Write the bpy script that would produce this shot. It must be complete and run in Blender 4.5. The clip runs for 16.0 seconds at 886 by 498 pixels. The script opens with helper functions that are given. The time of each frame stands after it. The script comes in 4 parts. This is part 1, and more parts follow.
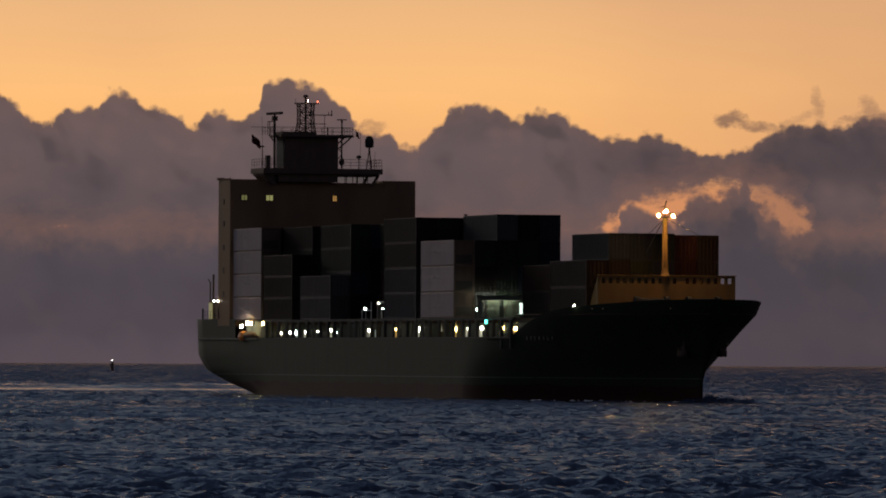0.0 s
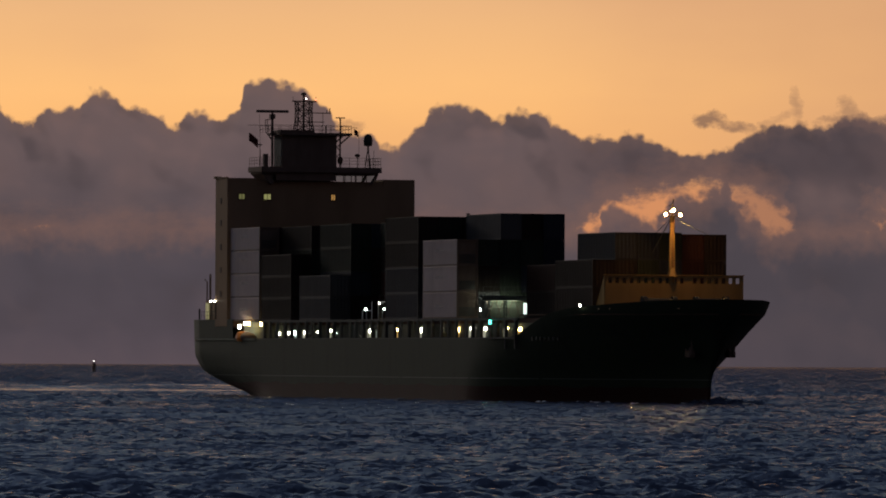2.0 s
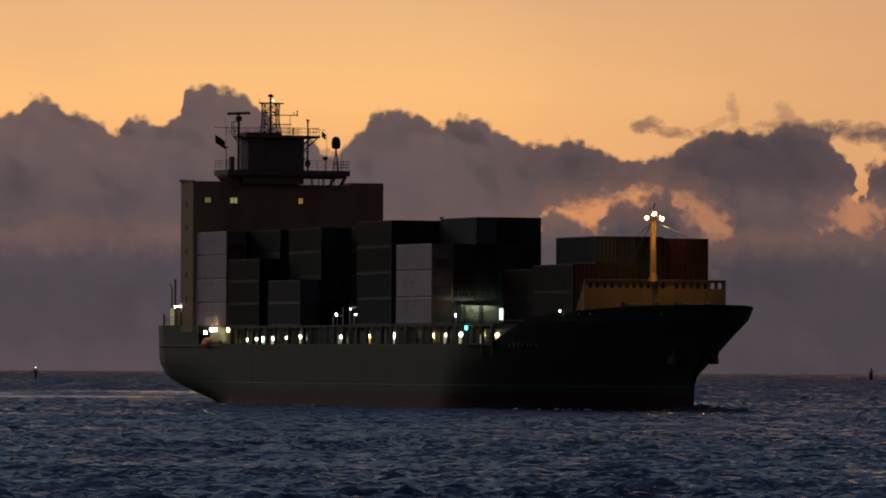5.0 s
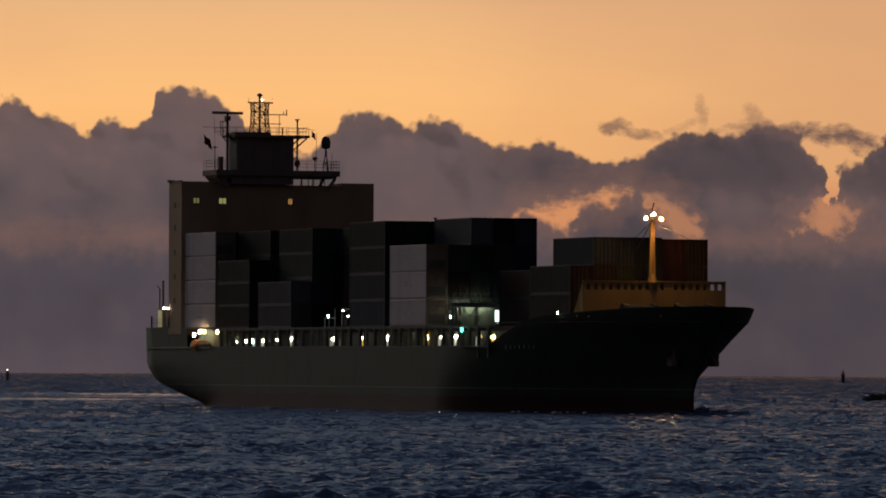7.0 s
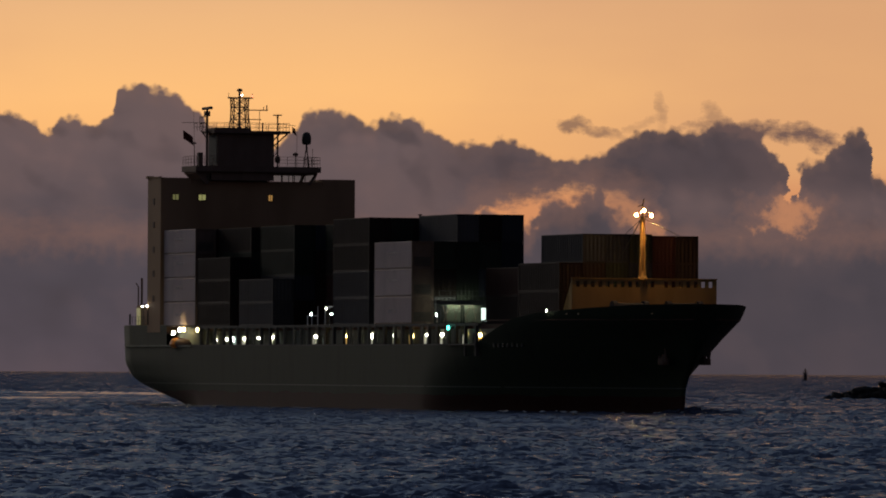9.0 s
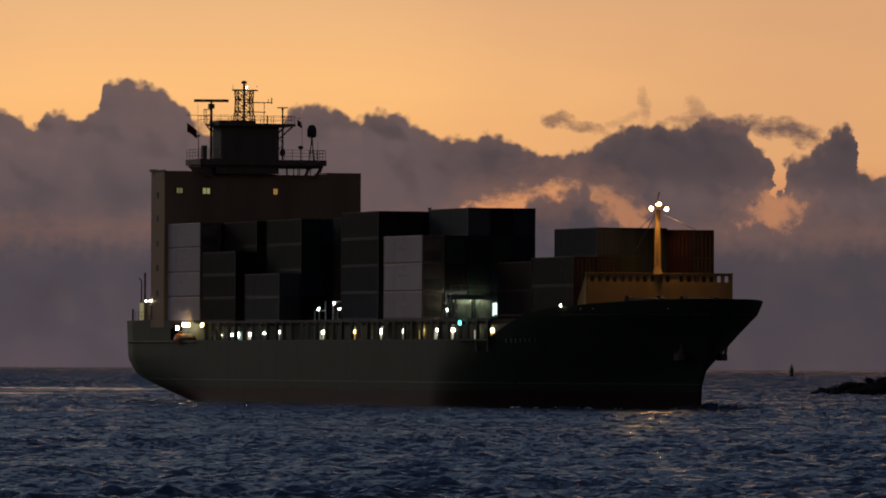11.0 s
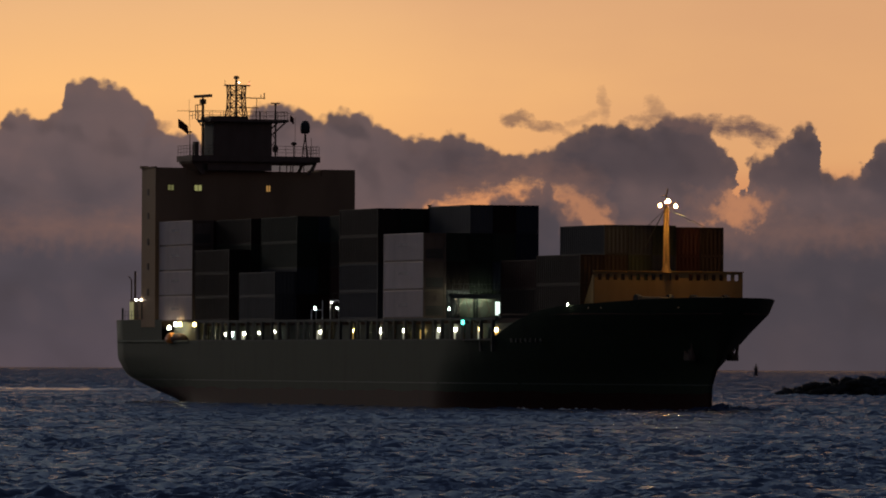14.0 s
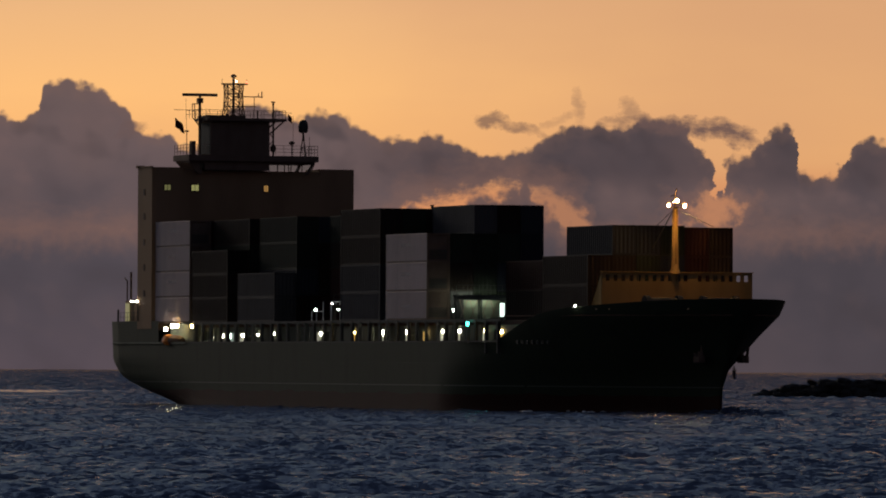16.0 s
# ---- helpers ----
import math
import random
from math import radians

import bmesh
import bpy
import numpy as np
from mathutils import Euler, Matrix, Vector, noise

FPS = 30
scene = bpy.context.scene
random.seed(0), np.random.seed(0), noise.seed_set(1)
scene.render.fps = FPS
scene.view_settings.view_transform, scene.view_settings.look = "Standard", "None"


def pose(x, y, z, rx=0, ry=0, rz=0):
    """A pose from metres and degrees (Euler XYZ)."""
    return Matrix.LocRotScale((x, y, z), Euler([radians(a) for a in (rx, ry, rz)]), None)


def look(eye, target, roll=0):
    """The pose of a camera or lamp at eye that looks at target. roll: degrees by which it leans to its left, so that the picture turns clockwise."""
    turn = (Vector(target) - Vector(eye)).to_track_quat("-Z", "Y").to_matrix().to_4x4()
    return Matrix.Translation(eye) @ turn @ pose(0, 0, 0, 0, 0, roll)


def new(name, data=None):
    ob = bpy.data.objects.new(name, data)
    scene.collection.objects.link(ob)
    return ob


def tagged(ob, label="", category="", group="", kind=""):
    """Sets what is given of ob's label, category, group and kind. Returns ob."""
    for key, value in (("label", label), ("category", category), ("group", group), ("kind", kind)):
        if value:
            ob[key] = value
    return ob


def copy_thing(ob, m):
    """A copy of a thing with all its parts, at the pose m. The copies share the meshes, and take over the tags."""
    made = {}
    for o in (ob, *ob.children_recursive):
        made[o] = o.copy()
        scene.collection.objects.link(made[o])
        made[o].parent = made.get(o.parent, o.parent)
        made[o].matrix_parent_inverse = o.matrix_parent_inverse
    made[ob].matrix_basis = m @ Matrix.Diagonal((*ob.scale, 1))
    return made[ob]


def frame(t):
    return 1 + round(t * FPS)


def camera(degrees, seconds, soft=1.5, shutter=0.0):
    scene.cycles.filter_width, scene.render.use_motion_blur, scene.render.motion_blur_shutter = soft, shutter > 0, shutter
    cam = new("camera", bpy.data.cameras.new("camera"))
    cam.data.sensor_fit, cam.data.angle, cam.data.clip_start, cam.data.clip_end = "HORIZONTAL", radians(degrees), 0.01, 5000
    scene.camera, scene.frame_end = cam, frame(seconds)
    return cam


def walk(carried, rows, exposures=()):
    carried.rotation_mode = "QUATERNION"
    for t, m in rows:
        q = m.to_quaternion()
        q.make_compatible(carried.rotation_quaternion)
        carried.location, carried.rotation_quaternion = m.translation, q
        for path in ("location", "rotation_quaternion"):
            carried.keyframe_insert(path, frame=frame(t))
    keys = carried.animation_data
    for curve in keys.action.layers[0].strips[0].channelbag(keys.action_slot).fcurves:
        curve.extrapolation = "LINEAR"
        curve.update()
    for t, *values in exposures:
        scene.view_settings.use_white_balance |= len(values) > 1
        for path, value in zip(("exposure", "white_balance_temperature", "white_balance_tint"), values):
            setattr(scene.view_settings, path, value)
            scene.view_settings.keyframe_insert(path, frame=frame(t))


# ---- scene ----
# Units: metres. The camera stands on the shore; the ship's own axes are x forward, y to port, z up from the waterline.
cam = camera(6.8029, 16.0, soft=1.9)
EYE = Vector((0.0, 0.0, 4.627))
SEA_END = 4800.0
TRIM = 0.4  # the ship floats this much higher than its own zero
# seconds, pan to the right, tilt up (degrees)
PAN_A = ((0.0, 0.0000, 0.8361), (0.5, 0.0212, 0.8384), (1.0, 0.0457, 0.8403), (1.5, 0.0909, 0.8427), (2.0, 0.1397, 0.8421),
         (2.5, 0.1975, 0.8410), (3.0, 0.2616, 0.8436), (3.5, 0.3302, 0.8552), (4.0, 0.4382, 0.8672), (4.6, 0.5350, 0.8830),
         (5.5, 0.6450, 0.9030), (6.5, 0.7488, 0.9142), (7.0, 0.8020, 0.9122), (7.5, 0.8782, 0.9079), (8.0, 0.9460, 0.9056))
PAN_B = ((8.5, 1.0260, 0.9077), (9.0, 1.0917, 0.9009), (9.6, 1.1400, 0.8900), (10.5, 1.1800, 0.8740), (11.5, 1.2204, 0.8625),
         (12.0, 1.2641, 0.8618), (12.5, 1.3161, 0.8648), (13.0, 1.3662, 0.8674), (13.5, 1.4204, 0.8711), (14.0, 1.4698, 0.8682),
         (14.5, 1.5099, 0.8681), (15.0, 1.5206, 0.8782), (15.5, 1.5590, 0.8830), (16.0, 1.6378, 0.8843))


def aim(pan, tilt):
    a, b = radians(pan), radians(tilt)
    way = Vector((math.sin(a) * math.cos(b), math.cos(a) * math.cos(b), math.sin(b)))
    return look(EYE, EYE + way * 100, 0.27)


walk(cam, [(t, aim(pan, tilt)) for t, pan, tilt in PAN_A + PAN_B])


def ship_pose(t):
    return pose(-17.036 + 1.07934 * t, 923.54 - 5.19785 * t, TRIM, 0, 0, -72.2374 + 0.04688 * t)


SECONDS = [0.5 * i for i in range(33)]

# ---- light: dusk sky, the sun just gone, the clear sky brighter to the west of the view ----
world = bpy.data.worlds.new("dusk")
scene.world = world
world.use_nodes = True
wn = world.node_tree
sky = wn.nodes.new("ShaderNodeTexSky")
sky.sky_type, sky.sun_disc = "NISHITA", False
sky.sun_elevation, sky.sun_rotation = radians(-2.0), radians(-55)
sky.altitude, sky.air_density, sky.dust_density, sky.ozone_density = 0, 1.0, 1.0, 1.7
wn.links.new(sky.outputs["Color"], wn.nodes["Background"].inputs["Color"])
wn.nodes["Background"].inputs["Strength"].default_value = 0.68
sun = new("sun", bpy.data.lights.new("sun", "SUN"))
sun.data.energy, sun.data.angle, sun.data.color = 0.66, radians(14), (1.0, 0.88, 0.78)
sun.matrix_world = look((0, 0, 0), (0.50, -0.866, -0.30))
scene.view_settings.exposure = 0.0


# ---- materials ----
def material(name):
    m = bpy.data.materials.new(name)
    m.use_nodes = True
    return m, m.node_tree.nodes, m.node_tree.links, m.node_tree.nodes["Principled BSDF"]


def painted(name, colour, rough=0.55, metal=0.0, wear=0.25, scale=0.6, bump=0.02, vary=0.0):
    """Paint or metal with broad staining, fine grain and a little relief."""
    m, nodes, links, bsdf = material(name)
    tc = nodes.new("ShaderNodeTexCoord")
    mapping = nodes.new("ShaderNodeMapping")
    mapping.inputs["Scale"].default_value = (1, 1, 0.35)
    big, fine = nodes.new("ShaderNodeTexNoise"), nodes.new("ShaderNodeTexNoise")
    big.inputs["Scale"].default_value, big.inputs["Detail"].default_value = scale, 6
    fine.inputs["Scale"].default_value, fine.inputs["Detail"].default_value = scale * 14, 3
    links.new(tc.outputs["Object"], mapping.inputs["Vector"])
    links.new(mapping.outputs["Vector"], big.inputs["Vector"])
    links.new(tc.outputs["Object"], fine.inputs["Vector"])
    mix = nodes.new("ShaderNodeMix")
    mix.data_type = "RGBA"
    mix.inputs["A"].default_value = (*colour, 1)
    mix.inputs["B"].default_value = (*[c * 0.6 + r * 0.015 for c, r in zip(colour, (0.30, 0.20, 0.13))], 1)
    amount = nodes.new("ShaderNodeMapRange")
    amount.inputs["From Min"].default_value, amount.inputs["From Max"].default_value = 0.42, 0.75
    amount.inputs["To Max"].default_value = wear * 2
    links.new(big.outputs["Fac"], amount.inputs["Value"])
    links.new(amount.outputs["Result"], mix.inputs["Factor"])
    out = mix.outputs["Result"]
    if vary:
        info, hsv = nodes.new("ShaderNodeObjectInfo"), nodes.new("ShaderNodeHueSaturation")
        span = nodes.new("ShaderNodeMapRange")
        span.inputs["To Min"].default_value, span.inputs["To Max"].default_value = 1 - vary, 1 + vary
        links.new(info.outputs["Random"], span.inputs["Value"])
        links.new(span.outputs["Result"], hsv.inputs["Value"])
        links.new(out, hsv.inputs["Color"])
        out = hsv.outputs["Color"]
    links.new(out, bsdf.inputs["Base Color"])
    bsdf.inputs["Roughness"].default_value, bsdf.inputs["Metallic"].default_value = rough, metal
    bsdf.inputs["Specular IOR Level"].default_value = 0.02
    relief = nodes.new("ShaderNodeBump")
    relief.inputs["Strength"].default_value, relief.inputs["Distance"].default_value = 0.8, bump
    links.new(fine.outputs["Fac"], relief.inputs["Height"])
    links.new(relief.outputs["Normal"], bsdf.inputs["Normal"])
    return m


def glowing(name, colour, strength):
    m, nodes, links, bsdf = material(name)
    bsdf.inputs["Base Color"].default_value = (*[min(1, c) * 0.8 for c in colour], 1)
    bsdf.inputs["Emission Color"].default_value = (*colour, 1)
    bsdf.inputs["Emission Strength"].default_value = strength
    return m


def math_node(nodes, links, op, a, b=None, c=None, clamp=False):
    n = nodes.new("ShaderNodeMath")
    n.operation, n.use_clamp = op, clamp
    for i, v in enumerate((a, b, c)):
        if v is None:
            continue
        if isinstance(v, (int, float)):
            n.inputs[i].default_value = v
        else:
            links.new(v, n.inputs[i])
    return n.outputs[0]


def hull_paint():
    """Grey-green topsides, a thin white line and dull red boot topping, with weld seams, streaks and scuffs."""
    m, nodes, links, bsdf = material("hull paint")
    tc, sep = nodes.new("ShaderNodeTexCoord"), nodes.new("ShaderNodeSeparateXYZ")
    links.new(tc.outputs["Object"], sep.inputs["Vector"])
    stretch = nodes.new("ShaderNodeMapping")
    stretch.inputs["Scale"].default_value = (0.5, 0.5, 0.06)
    links.new(tc.outputs["Object"], stretch.inputs["Vector"])
    streak, blotch = nodes.new("ShaderNodeTexNoise"), nodes.new("ShaderNodeTexNoise")
    streak.inputs["Scale"].default_value, streak.inputs["Detail"].default_value = 1.6, 8
    blotch.inputs["Scale"].default_value, blotch.inputs["Detail"].default_value = 0.22, 7
    links.new(stretch.outputs["Vector"], streak.inputs["Vector"])
    links.new(tc.outputs["Object"], blotch.inputs["Vector"])
    edge = math_node(nodes, links, "MULTIPLY_ADD", blotch.outputs["Fac"], 0.9, sep.outputs["Z"])
    low = math_node(nodes, links, "LESS_THAN", edge, 1.75)
    line = math_node(nodes, links, "COMPARE", sep.outputs["Z"], 2.12, 0.055)
    worn = math_node(nodes, links, "GREATER_THAN", streak.outputs["Fac"], 0.33)
    line = math_node(nodes, links, "MULTIPLY", line, worn)

    def blend(fac, a, b):
        n = nodes.new("ShaderNodeMix")
        n.data_type = "RGBA"
        links.new(fac, n.inputs["Factor"])
        for key, v in (("A", a), ("B", b)):
            if isinstance(v, tuple):
                n.inputs[key].default_value = (*v, 1)
            else:
                links.new(v, n.inputs[key])
        return n.outputs["Result"]

    rust = nodes.new("ShaderNodeMapRange")
    rust.inputs["From Min"].default_value, rust.inputs["From Max"].default_value, rust.inputs["To Max"].default_value = 0.5, 0.8, 0.6
    links.new(streak.outputs["Fac"], rust.inputs["Value"])
    top = blend(rust.outputs["Result"], (0.033, 0.042, 0.027), (0.023, 0.026, 0.017))
    red = blend(rust.outputs["Result"], (0.042, 0.019, 0.014), (0.026, 0.017, 0.013))
    body = blend(low, top, red)
    body = blend(line, body, (0.10, 0.105, 0.09))
    links.new(body, bsdf.inputs["Base Color"])
    bsdf.inputs["Roughness"].default_value = 0.6
    bsdf.inputs["Specular IOR Level"].default_value = 0.03
    plates = nodes.new("ShaderNodeTexBrick")
    plates.inputs["Scale"].default_value = 1.0
    plates.inputs["Brick Width"].default_value, plates.inputs["Row Height"].default_value = 9.0, 2.2
    plates.inputs["Mortar Size"].default_value = 0.03
    swap = nodes.new("ShaderNodeCombineXYZ")
    links.new(sep.outputs["X"], swap.inputs["X"])
    links.new(sep.outputs["Z"], swap.inputs["Y"])
    links.new(swap.outputs["Vector"], plates.inputs["Vector"])
    height = math_node(nodes, links, "MULTIPLY_ADD", plates.outputs["Fac"], -0.3, blotch.outputs["Fac"])
    relief = nodes.new("ShaderNodeBump")
    relief.inputs["Strength"].default_value, relief.inputs["Distance"].default_value = 0.5, 0.08
    links.new(height, relief.inputs["Height"])
    links.new(relief.outputs["Normal"], bsdf.inputs["Normal"])
    return m


def sea_water():
    m, nodes, links, bsdf = material("sea water")
    bsdf.inputs["Base Color"].default_value = (0.056, 0.069, 0.108, 1)
    bsdf.inputs["Roughness"].default_value, bsdf.inputs["IOR"].default_value = 0.14, 1.333
    tc, gust = nodes.new("ShaderNodeTexCoord"), nodes.new("ShaderNodeTexNoise")
    gust.inputs["Scale"].default_value, gust.inputs["Detail"].default_value = 0.03, 4
    links.new(tc.outputs["Object"], gust.inputs["Vector"])
    strength = nodes.new("ShaderNodeMapRange")
    strength.inputs["From Min"].default_value, strength.inputs["From Max"].default_value = 0.35, 0.65
    strength.inputs["To Min"].default_value, strength.inputs["To Max"].default_value = 0.4, 1.35
    links.new(gust.outputs["Fac"], strength.inputs["Value"])
    # smooth streaks left on the water, broken up along their length
    where, drawn, broken = nodes.new("ShaderNodeSeparateXYZ"), nodes.new("ShaderNodeMapping"), nodes.new("ShaderNodeTexNoise")
    links.new(tc.outputs["Object"], where.inputs["Vector"])
    links.new(tc.outputs["Object"], drawn.inputs["Vector"])
    drawn.inputs["Scale"].default_value = (0.022, 0.013, 1.0)
    broken.inputs["Scale"].default_value, broken.inputs["Detail"].default_value = 1.0, 5
    links.new(drawn.outputs["Vector"], broken.inputs["Vector"])
    off = math_node(nodes, links, "MULTIPLY", math_node(nodes, links, "ABSOLUTE", math_node(nodes, links, "SUBTRACT", where.outputs["Y"], 1140.0)), 1 / 190.0)
    band = math_node(nodes, links, "SUBTRACT", 1.0, off, clamp=True)
    west = math_node(nodes, links, "MULTIPLY_ADD", where.outputs["X"], -0.07, 0.0, clamp=True)
    ragged = math_node(nodes, links, "MULTIPLY_ADD", broken.outputs["Fac"], 7.0, -3.0, clamp=True)
    smooth = math_node(nodes, links, "MULTIPLY", math_node(nodes, links, "MULTIPLY", math_node(nodes, links, "MULTIPLY", band, 2.0, clamp=True), west), ragged)
    rough_left = math_node(nodes, links, "MULTIPLY_ADD", smooth, -0.95, 1.0)
    strength_here = math_node(nodes, links, "MULTIPLY", strength.outputs["Result"], rough_left)
    # ripples too small to be waves of the mesh lean the surface by a slope of their own
    # and the faces of the seas that stand towards the shore are the ones that show
    apart, offing, push = nodes.new("ShaderNodeSeparateXYZ"), nodes.new("ShaderNodeMapRange"), nodes.new("ShaderNodeCombineXYZ")
    links.new(tc.outputs["Object"], apart.inputs["Vector"])
    offing.inputs["From Min"].default_value, offing.inputs["From Max"].default_value = 260.0, 1500.0
    offing.inputs["To Min"].default_value, offing.inputs["To Max"].default_value = -0.15, -0.30
    links.new(apart.outputs["Y"], offing.inputs["Value"])
    # broad bands of steeper and flatter water lie across the view
    stretch, bands = nodes.new("ShaderNodeMapping"), nodes.new("ShaderNodeTexNoise")
    stretch.inputs["Scale"].default_value = (0.09, 0.045, 1.0)
    bands.inputs["Scale"].default_value, bands.inputs["Detail"].default_value = 1.0, 4
    links.new(tc.outputs["Object"], stretch.inputs["Vector"])
    links.new(stretch.outputs["Vector"], bands.inputs["Vector"])
    banded = math_node(nodes, links, "MULTIPLY_ADD", math_node(nodes, links, "SUBTRACT", bands.outputs["Fac"], 0.5), 0.45, offing.outputs["Result"])
    links.new(math_node(nodes, links, "MULTIPLY", banded, rough_left), push.inputs["Y"])
    tilt = nodes.new("ShaderNodeVectorMath")
    tilt.operation = "ADD"
    links.new(push.outputs["Vector"], tilt.inputs[1])
    links.new(tc.outputs["Normal"], tilt.inputs[0])
    lean = tilt.outputs["Vector"]
    for size, much in ((0.28, 1.2), (0.8, 1.1), (1.7, 0.75), (3.6, 0.3)):
        ripple = nodes.new("ShaderNodeTexNoise")
        ripple.inputs["Scale"].default_value, ripple.inputs["Detail"].default_value = 1 / size, 3
        links.new(tc.outputs["Object"], ripple.inputs["Vector"])
        centre, flat, grow, add = (nodes.new("ShaderNodeVectorMath") for _ in range(4))
        centre.operation, flat.operation, grow.operation, add.operation = "SUBTRACT", "MULTIPLY", "SCALE", "ADD"
        centre.inputs[1].default_value = (0.5, 0.5, 0.5)
        flat.inputs[1].default_value = (much, much, 0.0)
        links.new(ripple.outputs["Color"], centre.inputs[0])
        links.new(centre.outputs["Vector"], flat.inputs[0])
        links.new(flat.outputs["Vector"], grow.inputs[0])
        links.new(strength_here, grow.inputs["Scale"])
        links.new(lean, add.inputs[0])
        links.new(grow.outputs["Vector"], add.inputs[1])
        lean = add.outputs["Vector"]
    unit = nodes.new("ShaderNodeVectorMath")
    unit.operation = "NORMALIZE"
    links.new(lean, unit.inputs[0])
    links.new(unit.outputs["Vector"], bsdf.inputs["Normal"])
    return m


HULL = hull_paint()
WATER = sea_water()
FOAM = painted("sea foam", (0.86, 0.88, 0.90), 0.8, wear=0.1, scale=0.9, bump=0.05)
FADED = painted("faded lettering", (0.40, 0.34, 0.32), 0.6, wear=0.4)
DECK = painted("deck paint", (0.10, 0.06, 0.045), 0.7, scale=0.4)
CREAM = painted("cream superstructure paint", (0.28, 0.18, 0.105), 0.55, wear=0.3, scale=0.25)
BUFF = painted("buff steel paint", (0.30, 0.19, 0.075), 0.6, wear=0.35, scale=0.5)
DARK = painted("dark grey steel", (0.16, 0.112, 0.085), 0.6, wear=0.3, scale=0.8)
STEEL = painted("grey steel", (0.07, 0.07, 0.064), 0.6, 0.0, wear=0.3, scale=1.0)
GALLERY = painted("pale green gallery paint", (0.15, 0.16, 0.12), 0.6, wear=0.4, scale=0.7)
WHITE = painted("white paint", (0.72, 0.72, 0.70), 0.45, wear=0.15, scale=0.8)
ORANGE = painted("lifeboat orange", (0.72, 0.25, 0.05), 0.4, wear=0.1)
ROCK = painted("wet dark rock", (0.05, 0.045, 0.04), 0.75, wear=0.5, scale=0.9, bump=0.25)
RED = painted("dark beacon paint", (0.06, 0.05, 0.055), 0.6)
CLOTH = painted("dark red cloth", (0.10, 0.03, 0.03), 0.9)
LAMP_WARM = glowing("sodium floodlight glass", (1.0, 0.55, 0.17), 1350)
LAMP_MAST_FILL = glowing("added mast fill light", (1.0, 0.55, 0.17), 260)
LAMP_WHITE = glowing("white deck light glass", (1.0, 0.95, 0.78), 20)
LAMP_COOL = glowing("cool tube light glass", (0.85, 1.0, 0.92), 12)
LAMP_YELLOW = glowing("yellow lamp glass", (1.0, 0.72, 0.28), 22)
LAMP_GREEN = glowing("green side light glass", (0.1, 1.0, 0.75), 6)
LAMP_RED = glowing("red light glass", (1.0, 0.2, 0.1), 3)
LIT_ROOM = glowing("lit cabin window glass", (0.62, 0.60, 0.22), 0.36)
DIM_ROOM = glowing("dim cabin window glass", (0.62, 0.60, 0.22), 0.17)
LIT_ROOM_WARM = glowing("warm cabin window glass", (0.80, 0.42, 0.12), 0.4)
MAST_LIGHT = glowing("masthead light glass", (1.0, 0.93, 0.85), 9)

# blue, brown, red and green: own tint, darkened for shade among the stacks
BOXES = {
    "white": painted("white container paint", (0.62, 0.50, 0.445), 0.5, wear=0.22, scale=0.5, vary=0.12),
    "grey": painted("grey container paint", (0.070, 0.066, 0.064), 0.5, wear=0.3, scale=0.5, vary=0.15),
    "blue": painted("navy blue container paint with shade", (0.030, 0.032, 0.038), 0.5, wear=0.25, scale=0.5, vary=0.2),
    "brown": painted("brown container paint with shade", (0.029, 0.021, 0.017), 0.55, wear=0.3, scale=0.5, vary=0.2),
    "red": painted("dull red container paint with shade", (0.032, 0.014, 0.012), 0.55, wear=0.3, scale=0.5, vary=0.2),
    "green": painted("dark green container paint with shade", (0.026, 0.029, 0.021), 0.55, wear=0.25, scale=0.5, vary=0.2),
}


# ---- mesh helpers ----
def box(bm, x0, x1, y0, y1, z0, z1):
    v = [bm.verts.new((x, y, z)) for z in (z0, z1) for y in (y0, y1) for x in (x0, x1)]
    for q in ((0, 2, 3, 1), (4, 5, 7, 6), (0, 1, 5, 4), (2, 6, 7, 3), (0, 4, 6, 2), (1, 3, 7, 5)):
        bm.faces.new([v[i] for i in q])
    return v


def rod(bm, a, b, r, n=6, r2=None):
    a, b = Vector(a), Vector(b)
    d = (b - a).normalized()
    s = d.orthogonal().normalized()
    t = d.cross(s)
    rings = []
    for p, q in ((a, r), (b, r if r2 is None else r2)):
        rings.append([bm.verts.new(p + (s * math.cos(2 * math.pi * i / n) + t * math.sin(2 * math.pi * i / n)) * q) for i in range(n)])
    for i in range(n):
        j = (i + 1) % n
        bm.faces.new((rings[0][i], rings[0][j], rings[1][j], rings[1][i]))
    bm.faces.new(rings[0][::-1])
    bm.faces.new(rings[1])


def lathe(bm, profile, centre, n=12):
    """A body of revolution round a vertical line; profile: rows of (radius, height)."""
    c = Vector(centre)
    rings = [[bm.verts.new(c + Vector((r * math.cos(2 * math.pi * i / n), r * math.sin(2 * math.pi * i / n), z))) for i in range(n)] for r, z in profile]
    for lo, hi in zip(rings, rings[1:]):
        for i in range(n):
            j = (i + 1) % n
            bm.faces.new((lo[i], lo[j], hi[j], hi[i]))
    bm.faces.new(rings[0][::-1])
    bm.faces.new(rings[-1])


def mesh_of(name, bm, mat, smooth=False):
    bmesh.ops.recalc_face_normals(bm, faces=bm.faces)
    me = bpy.data.meshes.new(name)
    bm.to_mesh(me)
    bm.free()
    me.materials.append(mat)
    if smooth:
        for f in me.polygons:
            f.use_smooth = True
    return me


def part(name, bm, mat, parent, label="", smooth=False, at=None):
    ob = new(name, mesh_of(name, bm, mat, smooth))
    ob.parent = parent
    if at is not None:
        ob.matrix_basis = at
    return tagged(ob, label)


def boxes_part(name, rows, mat, parent, label=""):
    bm = bmesh.new()
    for r in rows:
        box(bm, *r)
    return part(name, bm, mat, parent, label)


